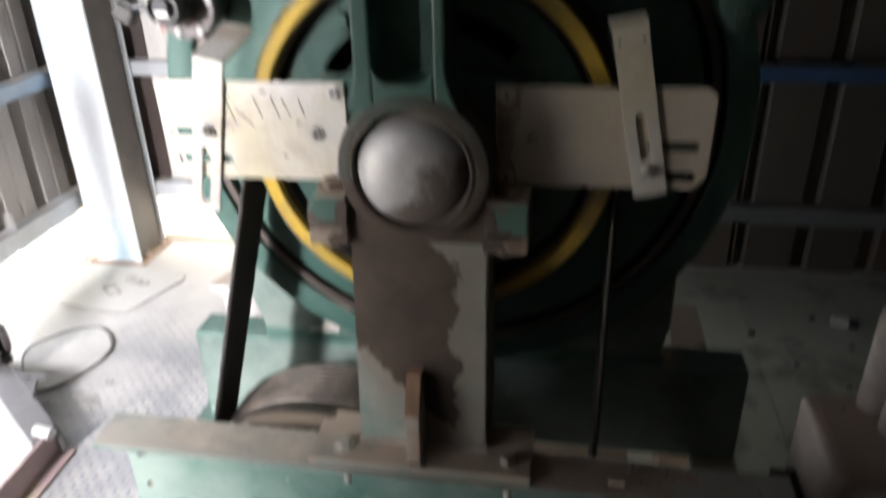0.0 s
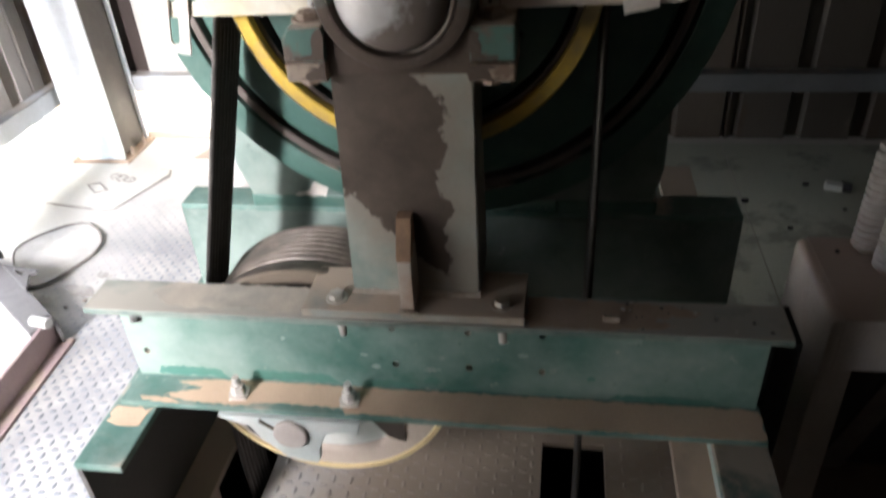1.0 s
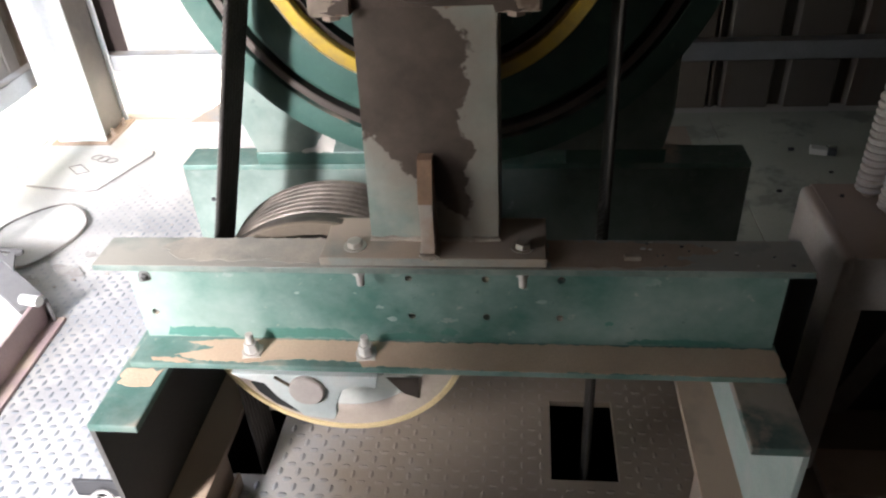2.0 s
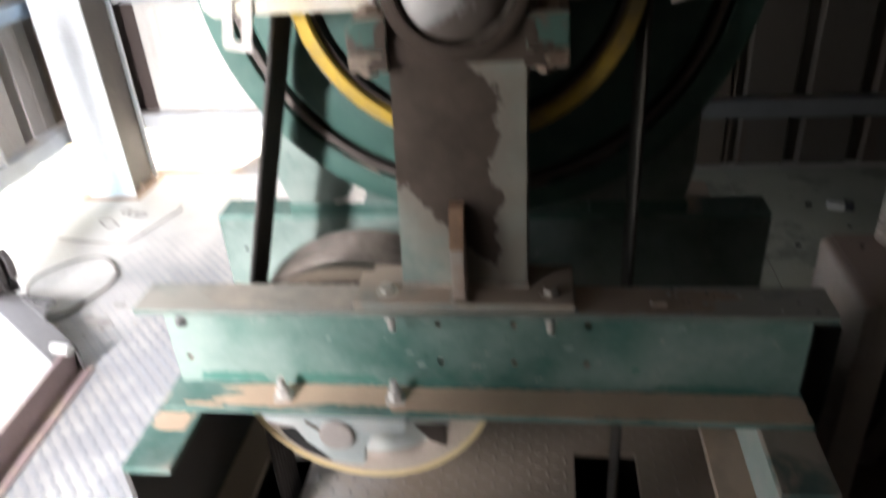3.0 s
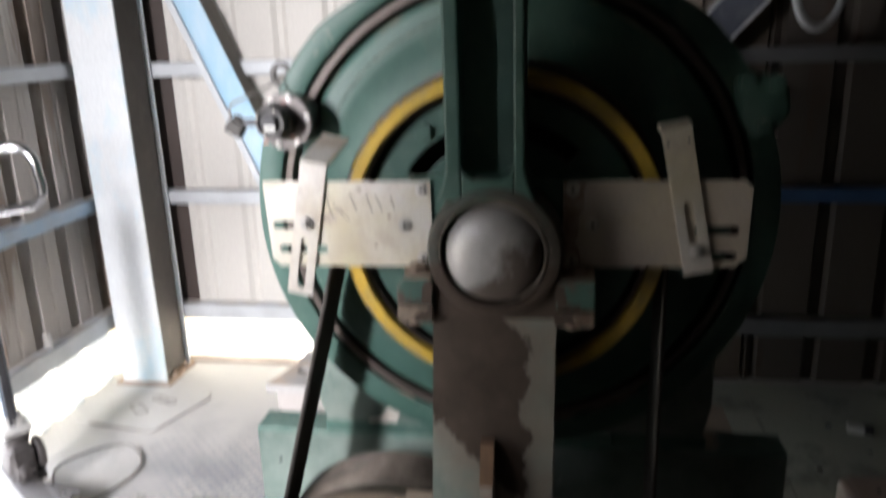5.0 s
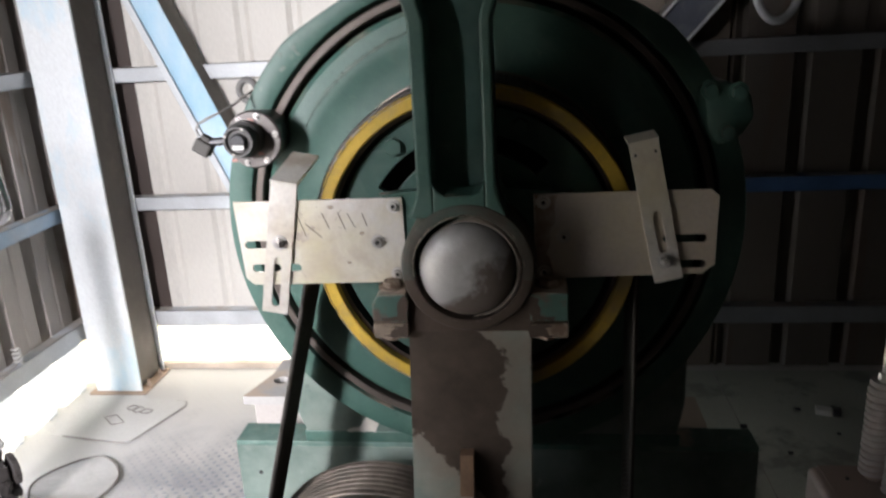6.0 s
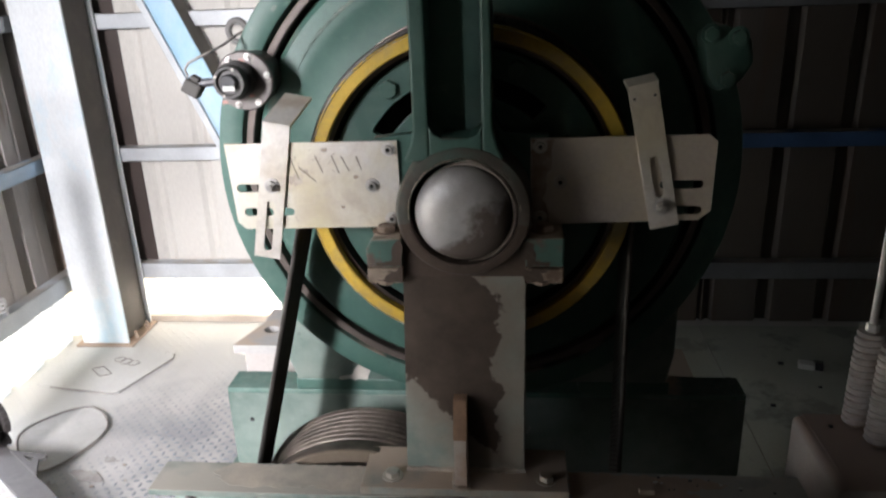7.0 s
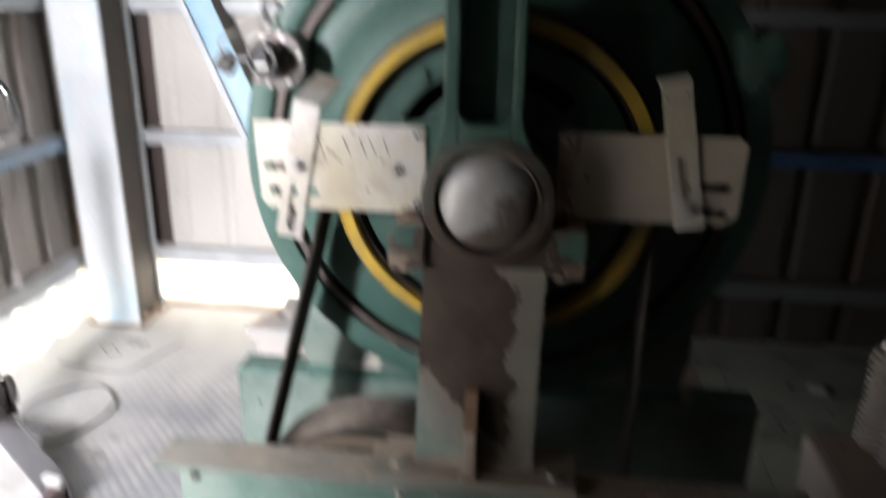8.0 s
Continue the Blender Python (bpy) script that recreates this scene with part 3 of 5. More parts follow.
def tread_lugs(x0, x1, y0, y1, pitch=0.048):
    """Raised lens-shaped lugs, each row across the next, as one mesh."""
    verts, faces, rng = [], [], random.Random(4)
    nx, ny = int((x1 - x0) / pitch), int((y1 - y0) / pitch)
    for i in range(2 * nx):
        for j in range(ny):
            x, y = x0 + (i * 0.5 + 0.25) * pitch, y0 + (j + 0.25 + 0.5 * (i % 2)) * pitch
            if 0.25 < x < 0.455 and 1.12 < y < 1.43 or -0.615 < x < -0.445 and 1.10 < y < 1.38:
                continue
            if x > 0.50 and y > 1.60:
                continue
            c, s = (1.0, 0.0) if i % 2 else (0.0, 1.0)
            k = len(verts)
            bury = min(0.8, max(0.0, (-1.22 - x) / 0.40)) if y > 1.5 else 0.0     # dust by the wall and the winch
            bury = max(bury, min(1.0, max(0.0, (y - 2.0) / 0.8)) * 0.8)
            trod = 0.45 * min(1.0, max(0.0, (x + 0.25) / 0.35))                    # dust packed round the lugs under the machine
            bury = min(1.0, max(bury, trod) * (0.75 + 0.5 * rng.random()))
            long, wide, h = 0.0138 * (1 - 0.3 * bury), 0.0068 * (1 - 0.25 * bury), 0.0026 * (1 - 0.85 * bury)
            for u, v, w in ((-long, 0, 0), (-long * 0.45, -wide, 0), (long * 0.45, -wide, 0), (long, 0, 0), (long * 0.45, wide, 0), (-long * 0.45, wide, 0), (-long * 0.5, 0, h), (long * 0.5, 0, h)):
                verts.append((x + u * c - v * s, y + u * s + v * c, w + 0.0002))
            faces += [(k, k + 1, k + 6), (k + 1, k + 2, k + 7, k + 6), (k + 2, k + 3, k + 7), (k + 3, k + 4, k + 7), (k + 4, k + 5, k + 6, k + 7), (k + 5, k, k + 6)]
    me = bpy.data.meshes.new("tread_lugs")
    me.from_pydata(verts, [], faces)
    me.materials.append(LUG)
    ob = new("tread_lugs", me)
    ob.parent = floor
    ob["kind"] = "stuff"
    return ob


tread_lugs(-2.12, 0.84, 0.45, 3.28)


def sheet_profile(a0, a1, phase, depth=0.034, pitch=0.255, rib=0.078, flank=0.016, minor=True):
    """Where the ribbed sheet lies along a wall: pans with ribs bulging outwards."""
    pts = [(a0, 0.0)]
    k = math.floor((a0 - phase) / pitch) - 1
    while phase + k * pitch < a1:
        s = phase + k * pitch
        for p, d in ((s, 0), (s + flank, depth), (s + rib - flank, depth), (s + rib, 0), (s + rib + 0.075, 0), (s + rib + 0.081, 0.004), (s + rib + 0.093, 0.004), (s + rib + 0.099, 0))[:8 if minor else 4]:
            if a0 < p < a1:
                pts.append((p, d))
        k += 1
    pts.append((a1, 0.0))
    return pts


def ribbed_sheet(axis, at, sign, a0, a1, z0, z1, phase, depth=0.034, pitch=0.255, minor=True):
    """A ribbed metal sheet in a wall; axis: x for a wall along x at y = at, y for one along y at x = at; sign: the way out."""
    bm = bmesh.new()
    prof = sheet_profile(a0, a1, phase, depth, pitch, minor=minor and depth > 0.02, flank=0.016 if depth > 0.02 else 0.026)
    rows = []
    for off in (0.0, 0.003):
        for z in (z0, z1):
            rows.append([bm.verts.new((p, at + sign * (d + off), z) if axis == "x" else (at + sign * (d + off), p, z)) for p, d in prof])
    for i in range(len(prof) - 1):
        bm.faces.new((rows[0][i], rows[0][i + 1], rows[1][i + 1], rows[1][i]))
        bm.faces.new((rows[2][i], rows[2][i + 1], rows[3][i + 1], rows[3][i]))
        bm.faces.new((rows[0][i], rows[0][i + 1], rows[2][i + 1], rows[2][i]))
        bm.faces.new((rows[1][i], rows[1][i + 1], rows[3][i + 1], rows[3][i]))
    for i in (0, -1):
        bm.faces.new((rows[0][i], rows[1][i], rows[3][i], rows[2][i]))
    return bm


def c_rail(axis, a0, a1, front, back, z0, z1):
    """A light C-shaped rail: face, two flanges and lips."""
    t = 0.004
    lo, hi = min(front, back), max(front, back)
    f0, f1 = (lo, lo + t) if front < back else (hi - t, hi)
    def b(p0, p1, q0, q1):
        return box(a0, a1, p0, p1, q0, q1, 0.001, 1) if axis == "x" else box(p0, p1, a0, a1, q0, q1, 0.001, 1)
    return join(b(f0, f1, z0, z1), b(lo, hi, z1 - t, z1), b(lo, hi, z0, z0 + t))


north = thing("wall_north", (0, NORTH, 0), "ribbed cream metal sheet wall on steel rails", "wall", "structure")
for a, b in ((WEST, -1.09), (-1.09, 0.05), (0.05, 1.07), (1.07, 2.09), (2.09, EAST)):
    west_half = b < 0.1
    part("sheet", ribbed_sheet("x", NORTH, 1, a, b, 0.30 if west_half else 0.0, TOP, 1.33, 0.012 if west_half else 0.034, 0.255 if west_half else 0.285, west_half), SHEET if west_half else SHEET_HALF_SHADE if b < 1.1 else SHEET_SHADE, north, "" if west_half else "metal sheet coloured brown for shade")
    if west_half:
        part("sheet", ribbed_sheet("x", NORTH - 0.001, 1, a, b, 0.0, 0.298, 1.33, 0.012), SHEET_CLEAR, north, "translucent pale sheet glowing with daylight")
for z0, z1 in ((0.258, 0.345), (0.892, 0.962), (1.53, 1.60), (2.15, 2.22)):
    part("rail", c_rail("x", WEST + 0.06, 0.10, NORTH - 0.064, NORTH - 0.002, z0, z1), GIRT, north, "galvanised wall rail")
    up = 0.02 if 0.8 < z0 < 1.0 else 0.0
    part("rail", c_rail("x", 0.102, EAST, NORTH - 0.064, NORTH - 0.002, z0 + up, z1 + up), GIRT_BLUE if 0.8 < z0 < 1.0 else GIRT_SHADE, north,
         "blue painted wall rail" if 0.8 < z0 < 1.0 else "galvanised wall rail")
# thin dark strip that paints the column's shadow on the wall
part("shadow_strip", box(-1.875, -1.765, NORTH - 0.0045, NORTH - 0.0015, 0.30, TOP), SHADOW_BROWN, north, "dark brown strip painted as the column's shadow")
part("sill", box(WEST + 0.02, -0.2, NORTH - 0.05, NORTH - 0.004, 0.0, 0.035, 0.004), material("tan_timber_sill", (0.58, 0.49, 0.40), 0.8, vary=0.2), north, "tan timber strip along the floor")

west = thing("wall_west", (WEST, 2.2, 0), "ribbed grey metal sheet wall with added openings out of view", "wall", "structure")
# side opening and doorway are unseen, added to let the lamps in
SIDE0, SIDE1, SIDEZ = 1.70, 2.15, 0.90
part("sheet", ribbed_sheet("y", WEST, -1, SIDE0, SIDE1, SIDEZ, TOP, 0.02, 0.062, minor=True), SHEET_GREY, west)
WAY0, WAY1, WAYZ = -0.95, -0.05, 2.06
part("sheet", ribbed_sheet("y", WEST, -1, WAY0, WAY1, WAYZ, TOP, 0.02), ROOF, west)
for a, b in ((SOUTH, WAY0), (WAY1, SIDE0), (SIDE1, NORTH)):
    part("sheet", ribbed_sheet("y", WEST, -1, a, b, 0.30 if b > SIDE1 else 0.0, TOP, 0.02, 0.062, minor=True), SHEET_GREY if b > SIDE1 else ROOF, west)
    if b > SIDE1:
        part("sheet", ribbed_sheet("y", WEST + 0.001, -1, a, b, 0.0, 0.298, 0.02), SHEET_CLEAR, west, "translucent pale sheet glowing with daylight")
for z0, z1 in ((0.285, 0.375), (0.90, 0.97), (1.545, 1.615)):
    for a, b in ((SOUTH, WAY0), (WAY1, SIDE0), (SIDE1, NORTH - 0.07)) if z0 < SIDEZ else ((SOUTH, WAY0), (WAY1, NORTH - 0.07)):
        part("rail", c_rail("y", a, b, WEST + 0.062, WEST + 0.002, z0, z1), GIRT_SKY if 0.8 < z0 < 1.0 else GIRT, west, "worn pale blue wall rail" if 0.8 < z0 < 1.0 else "galvanised wall rail")
    part("cleat", box(WEST + 0.004, WEST + 0.055, 3.21, 3.285, z1 + 0.0005, z1 + 0.030, 0.003), DUST_WHITE, west, "small white cleat on the rail")
east = tagged(part("wall_east", ribbed_sheet("y", EAST, 1, -0.65, NORTH, 0.0, TOP, 0.05), ROOF), "ribbed grey metal sheet wall", "wall", kind="structure")
south = tagged(part("wall_south", prism([(WEST, 0), (PART_X, 0), (PART_X, TOP), (WEST, TOP)], SOUTH - 0.05, SOUTH, [[(-2.10, 1.72), (-1.44, 1.72), (-1.44, 2.78), (-2.10, 2.78)]]), ROOF), "unseen dark sheet wall round the assumed window", "wall", kind="structure")
# unseen block added to shade the east side and bounce some light
tagged(part("wall_light_block", box(PART_X, EAST + 0.1, SOUTH - 0.05, -0.65, 0.0, TOP), LIGHT_BLOCK), "unseen brown wall added to block and bounce light", "wall", kind="structure")
ceiling = tagged(part("ceiling", box(WEST - 0.15, EAST + 0.15, SOUTH - 0.15, NORTH + 0.15, TOP, TOP + 0.06), ROOF), "grey metal roof sheeting", "ceiling", kind="structure")

# steel column in the corner
col = thing("steel_column", (-1.965, 3.16, 0), "wide-flange steel column in worn pale blue and white paint", "column")
part("flange", box(-2.072, -1.829, 3.030, 3.044, 0.012, TOP, 0.002), BLUE_STEEL, col)
part("flange", box(-2.072, -1.829, 3.276, 3.290, 0.012, TOP, 0.002), BLUE_STEEL, col)
# the shade on the column's side is put into the web colour
part("web", box(-1.864, -1.852, 3.044, 3.276, 0.012, TOP), COLUMN_WEB, col, "brown-grey web between the flanges, toned dark for shade")
part("base_plate", box(-2.10, -1.800, 3.005, 3.292, 0.0, 0.012, 0.002), TAN_STEEL, col)
for x, y in ((-1.822, 3.10), (-1.822, 3.22)):
    part("anchor_nut", hex_bolt(x, y, 0.012, 0.014, 0.014, stud=0.02), TAN_STEEL, col)


def brace(name, p, q, wide, y, label, mat, both=False):
    """A sloping angle brace: one leg flat to the wall, one standing out from it; both: a channel with a pale edge on each side."""
    d = Vector((q[0] - p[0], 0, q[1] - p[1]))
    ln, an = d.length, math.atan2(d.z, d.x)
    b = thing(name, ((p[0] + q[0]) / 2, y, (p[1] + q[1]) / 2), label, "brace")
    m = Matrix.Translation((p[0], y, p[1])) @ Matrix.Rotation(-an, 4, "Y")
    part("leg", box(0, ln, 0, 0.010, -wide / 2, wide / 2, 0.002, m=m), mat, b)
    # shade on the turned leg is put into its colour
    part("leg", box(0, ln, 0.0102, 0.150, wide / 2 - 0.010, wide / 2, 0.002, m=m), BRACE_LEG, b, "leg turned to the wall, coloured dark for shade")
    for side in (-1, 1) if both else (-1,):
        lo, hi = sorted((side * wide / 2, side * (wide / 2 - (0.012 if both else 0.032))))
        part("lip", box(0, ln, -0.020, -0.0002, lo, hi, 0.003, m=m), GIRT, b, "pale edge of the brace")
    return b


brace("wall_brace", (-1.885, 2.62), (-0.827, 0.10), 0.146, 3.19, "sloping steel angle brace in pale blue paint", BRACE_BLUE)
brace("wall_brace", (-0.05, 0.75), (1.64, 2.62), 0.158, 3.17, "sloping steel channel brace in dull grey-blue paint", BRACE_DULL, True)

# ---- the bed frame under the machine ----
BZ0, BZ1 = 0.508, 0.768
front = thing("front_beam", (0.04, 1.03, BZ0), "green steel channel beam with dusty flanges and bolt holes", "beam")
ft, fb, fw = channel_x(-0.608, 0.688, 0.979, 1.074, BZ0, BZ1, 1.062)
fw.free()


def circle(x, z, r, n=12):
    return [(x + r * math.cos(2 * math.pi * i / n), z + r * math.sin(2 * math.pi * i / n)) for i in range(n)]


part("top_flange", ft, GREEN_TOP, front)
part("bottom_flange", fb, GREEN_SIDE, front, "bottom flange under a layer of tan dust")
holes = [circle(x, z, 0.0075) for x in (-0.026, 0.124, 0.268) for z in (0.683, 0.589)] + [circle(-0.567, 0.589, 0.008)]
part("web", prism([(-0.600, BZ0 + 0.0142), (0.680, BZ0 + 0.0142), (0.680, BZ1 - 0.0142), (-0.600, BZ1 - 0.0142)], 1.062, 1.073, holes), GREEN_BEAM, front)
part("bolt", hex_bolt(-0.565, 1.062, 0.682, 0.0095, 0.010, "-y", stud=0.006), LEDGE, front)
for x in (-0.357, -0.119):
    part("bolt", hex_bolt(x, 1.018, BZ0 + 0.0175, 0.016, 0.024, stud=0.020), BOLT_PALE, front)
    part("washer", box(x - 0.019, x + 0.019, 0.998, 1.038, BZ0 + 0.0142, BZ0 + 0.0175, 0.001, 1, Matrix.Translation((x, 1.018, 0)) @ Matrix.Rotation(0.12, 4, "Z") @ Matrix.Translation((-x, -1.018, 0))), BOLT, front)
for x in (-0.11, 0.195):
    part("bolt", hex_bolt(x, 1.022, BZ1 - 0.0142, 0.0145, 0.030, "-z", stud=0.026), BOLT_PALE, front)

ZB = BZ0 + 0.0141
part("dust_layer", ragged_patch([(-0.46, 0.990), (-0.33, 0.986), (-0.31, 0.998), (-0.14, 0.998), (-0.12, 0.984), (0.06, 0.983), (0.10, 0.9805), (0.685, 0.9800), (0.686, 1.058), (0.2, 1.058), (-0.40, 1.057), (-0.505, 1.046), (-0.44, 1.030), (-0.52, 1.006)], ZB, 3, 0.003, 0.008, 0.0006, True), DUST_TAN, front, "settled tan dust")
part("dust_layer", ragged_patch([(-0.56, 0.984), (-0.47, 0.982), (-0.50, 0.996), (-0.57, 0.993)], ZB, 5, 0.003, 0.010, 0.0006, True), DUST_TAN, front, "settled tan dust")
part("dust_layer", ragged_patch([(0.241, 0.985), (0.40, 0.986), (0.46, 0.993), (0.50, 1.004), (0.46, 1.018), (0.545, 1.036), (0.50, 1.060), (0.241, 1.070)], BZ1 + 0.0001, 6, 0.005, 0.009, 0.0008, True), DUST_BROWN, front, "settled brown dust")
part("dust_layer", ragged_patch([(-0.44, 1.000), (-0.33, 0.996), (-0.27, 1.004), (-0.24, 0.994), (-0.175, 0.992), (-0.175, 1.071), (-0.25, 1.072), (-0.36, 1.0725), (-0.46, 1.072), (-0.49, 1.04)], BZ1 + 0.0001, 16, 0.006, 0.009, 0.0006, True), DUST_GREY, front, "settled tan dust")
rng_d = random.Random(12)
for k in range(16):                               # crumbs of rust and paint on the flange
    x, y, r = rng_d.uniform(0.40, 0.68), rng_d.uniform(0.990, 1.065), rng_d.uniform(0.0015, 0.005)
    part("debris", ragged_patch([(x + r * math.cos(a), y + 0.6 * r * math.sin(a)) for a in (0.2, 1.3, 2.4, 3.6, 4.8, 5.7)], BZ1 + 0.001, 80 + k, r * 0.2, 0.004, 0.002, True), DARK_STEEL if k % 3 else CHIP, front)
part("debris", box(0.372, 0.402, 1.005, 1.018, BZ1 + 0.0002, BZ1 + 0.010, 0.003), CRUST, front, "rusty scrap lying on the flange")
for x0, x1, h, sd_ in ((-0.555, -0.40, 0.024, 21), (-0.345, -0.15, 0.026, 22), (-0.10, 0.02, 0.020, 23), (0.06, 0.16, 0.012, 24), (0.40, 0.62, 0.014, 25)):
    part("clean_paint", ragged_patch([(x0, ZB + 0.004), (x1, ZB + 0.004), (x1 - 0.02, ZB + h), ((x0 + x1) / 2, ZB + h * 1.2), (x0 + 0.01, ZB + h)], 1.0619, sd_, 0.0035, 0.008), GREEN_CLEAN, front, "wiped strip of clean green paint")

PALE_SMEAR = material("pale_dried_splash", (0.27, 0.315, 0.28), 0.8, scale=20, vary=0.2, wear=0.5, wear_scale=25, wear_soft=0.1, wear_color=(0.17, 0.26, 0.225))
rng_s = random.Random(27)
for k in range(18):                               # splashes and scuffs on the web
    x, z = (rng_s.uniform(-0.58, 0.05) if k % 3 else rng_s.uniform(0.05, 0.64)), rng_s.uniform(0.545, 0.735)
    r, tall = rng_s.uniform(0.003, 0.012) * (1.6 if k % 5 == 0 else 1.0), rng_s.uniform(0.3, 0.7)
    part("splash", ragged_patch([(x + r * math.cos(a), z + tall * r * math.sin(a)) for a in (0.1, 0.9, 1.7, 2.6, 3.5, 4.3, 5.2, 5.9)], 1.0619, 120 + k, r * 0.3, 0.004, 0.0004), GREEN_CLEAN if k % 4 == 1 else PALE_SMEAR, front)

rear = thing("rear_beam", (0.04, 1.44, BZ0), "green steel channel beam under the machine feet", "beam")
rt, rb, rw = channel_x(-0.600, 0.683, 1.400, 1.487, BZ0, 0.752, 1.4002)
part("top_flange", rt, GREEN_SIDE, rear)
part("bottom_flange", rb, GREEN_BEAM, rear)
part("web", rw, GREEN_WORN, rear)
part("bolt", hex_bolt(-0.545, 1.4, 0.66, 0.004, 0.004, "-y"), DARK_STEEL, rear)


def side_beam(name, x_web, inward, label):
    b = thing(name, (x_web, 1.5, 0.10), label, "beam")
    x_in = x_web + inward * 0.100
    lo, hi = min(x_web, x_in), max(x_web, x_in)
    part("top_flange", box(lo, hi, 0.822, 2.10, 0.488, 0.5065, 0.003), GREEN_SIDE if inward > 0 else GREEN_SCUFF, b)
    part("bottom_flange", box(lo, hi, 0.822, 2.10, 0.112, 0.130, 0.003), TAN_STEEL, b, "bottom flange covered in brown dust")
    # shade and light put into the inner webs' colours: west dark, east pale
    part("web", box(*sorted((x_web, x_web + inward * 0.011)), 0.824, 2.098, 0.130, 0.488), GREEN_LIT if inward < 0 else PLUG_AND_SHADE, b)
    for y in (1.0, 1.9):
        part("pad", box(lo + 0.004, hi - 0.008, y - 0.10, y + 0.10, 0.0, 0.1118, 0.004), TAN_STEEL, b, "packing block under the beam")
    return b


sbw = side_beam("side_beam", -0.628, 1, "green steel channel beam, its inner web coloured dark for shade")
part("dust_layer", ragged_patch([(-0.615, 0.93), (-0.54, 0.925), (-0.535, 0.972), (-0.62, 0.975)], 0.5066, 8, 0.005, 0.012, 0.0014, True), DUST_TAN, sbw, "settled tan dust")
side_beam("side_beam", 0.690, -1, "green steel channel beam, its inner web coloured pale for light")
# low angle iron and a clamp beside the west beam
ang = thing("angle_iron", (-0.48, 1.0, 0), "tan dusty angle iron lying beside the beam", "angle iron")
part("leg", box(-0.560, -0.5165, 0.86, 1.085, 0.0, 0.008, 0.001), TAN_STEEL, ang)
part("leg", box(-0.516, -0.509, 0.86, 1.085, 0.0, 0.050, 0.001), TAN_STEEL, ang)
clamp = thing("beam_clamp", (-0.83, 0.98, 0), "pale painted clamp block with a wire eye", "clamp")
part("block", box(-0.90, -0.755, 0.93, 1.00, 0.0, 0.050, 0.005), DUST_WHITE, clamp)
part("back_plate", box(-0.90, -0.755, 1.0005, 1.010, 0.0, 0.10, 0.003), DARK_STEEL, clamp)
part("eye", tube([(-0.815 + 0.034 * math.cos(a), 0.965 + 0.02 * math.sin(a), 0.055 + 0.03 * math.sin(a)) for a in [i * math.pi / 8 for i in range(17)]], 0.005, 8), STEEL, clamp)

# ---- bearing pedestal ----
PED = (0.04, 1.09, BZ1)
ped = thing("bearing_pedestal", PED, "pale green steel pedestal with a ragged brown grease stain", "pedestal")
STAIN = stained("stained_pedestal", PED)
part("base_plate", prism([(-0.170, BZ1 + 0.0005), (0.237, BZ1 + 0.0005), (0.237, BZ1 + 0.018), (-0.170, BZ1 + 0.018)], 0.984, 1.12, bevel=0.002), material("dusty_grey_green_plate", (0.27, 0.28, 0.25), 0.8, vary=0.2, dust=0.9, dust_color=(0.42, 0.335, 0.265), wear=0.6, wear_scale=9, wear_soft=0.08, wear_color=(0.36, 0.31, 0.25), smudge=0.5, smudge_scale=14, smudge_color=(0.33, 0.22, 0.155), flecks=0.4), ped, "base plate under brown dust")
bmq = bmesh.new()
lo = [bmq.verts.new(c) for c in ((-0.084, 1.045, BZ1 + 0.018), (0.153, 1.045, BZ1 + 0.018), (0.153, 1.185, BZ1 + 0.018), (-0.084, 1.185, BZ1 + 0.018))]
hi = [bmq.verts.new(c) for c in ((-0.068, 1.040, 1.216), (0.157, 1.040, 1.216), (0.157, 1.14, 1.216), (-0.068, 1.14, 1.216))]
bmq.faces.new(lo[::-1]), bmq.faces.new(hi)
for i in range(4):
    bmq.faces.new((lo[i], lo[(i + 1) % 4], hi[(i + 1) % 4], hi[i]))
bmesh.ops.bevel(bmq, geom=bmq.edges[:], offset=0.003, segments=2, affect="EDGES")
part("column", bmq, STAIN, ped)
gm = prism([(0.985, BZ1 + 0.018), (1.048, BZ1 + 0.018), (1.048, 0.962), (1.020, 0.962), (0.992, 0.90)], -0.012, 0.012, bevel=0.002)
gm.transform(Matrix(((0, 1, 0, 0.030), (1, 0, 0, 0), (0, 0, 1, 0), (0, 0, 0, 1))))
part("gusset", gm, material("rusty_pale_gusset", (0.44, 0.38, 0.33), 0.8, wear=0.5, wear_soft=0.05, wear_color=(0.32, 0.22, 0.155), flecks=0.4), ped, "rust-topped stiffening rib")
for x in (-0.11, 0.195):
    part("bolt", hex_bolt(x, 1.021, BZ1 + 0.018, 0.0155, 0.013), BOLT, ped)
rust = prism([(0.9905, 0.893), (0.9915, 0.903), (1.0195, 0.9635), (1.0485, 0.9635), (1.0485, 0.930), (1.036, 0.905), (1.022, 0.915), (1.010, 0.890), (1.000, 0.900)], -0.0126, 0.0126)
rust.transform(Matrix(((0, 1, 0, 0.030), (1, 0, 0, 0), (0, 0, 1, 0), (0, 0, 0, 1))))
part("rust_film", rust, material("red_brown_rust", (0.30, 0.185, 0.115), 0.9, scale=18, vary=0.35, bump=0.5, wear=0.5, wear_scale=20, wear_soft=0.08, wear_color=(0.20, 0.13, 0.09)), ped, "rust over the top of the rib")


def weld(points, r, seed):
    """A lumpy weld bead along a line."""
    rng = random.Random(seed)
    n = 10 * (len(points) - 1)
    line = [Vector(points[i // 10]).lerp(Vector(points[min(i // 10 + 1, len(points) - 1)]), (i % 10) / 10) for i in range(n + 1)]
    return tube([p + Vector([rng.uniform(-0.0012, 0.0012) for _ in range(3)]) for p in line], lambda u: r * rng.uniform(0.7, 1.25), 8)


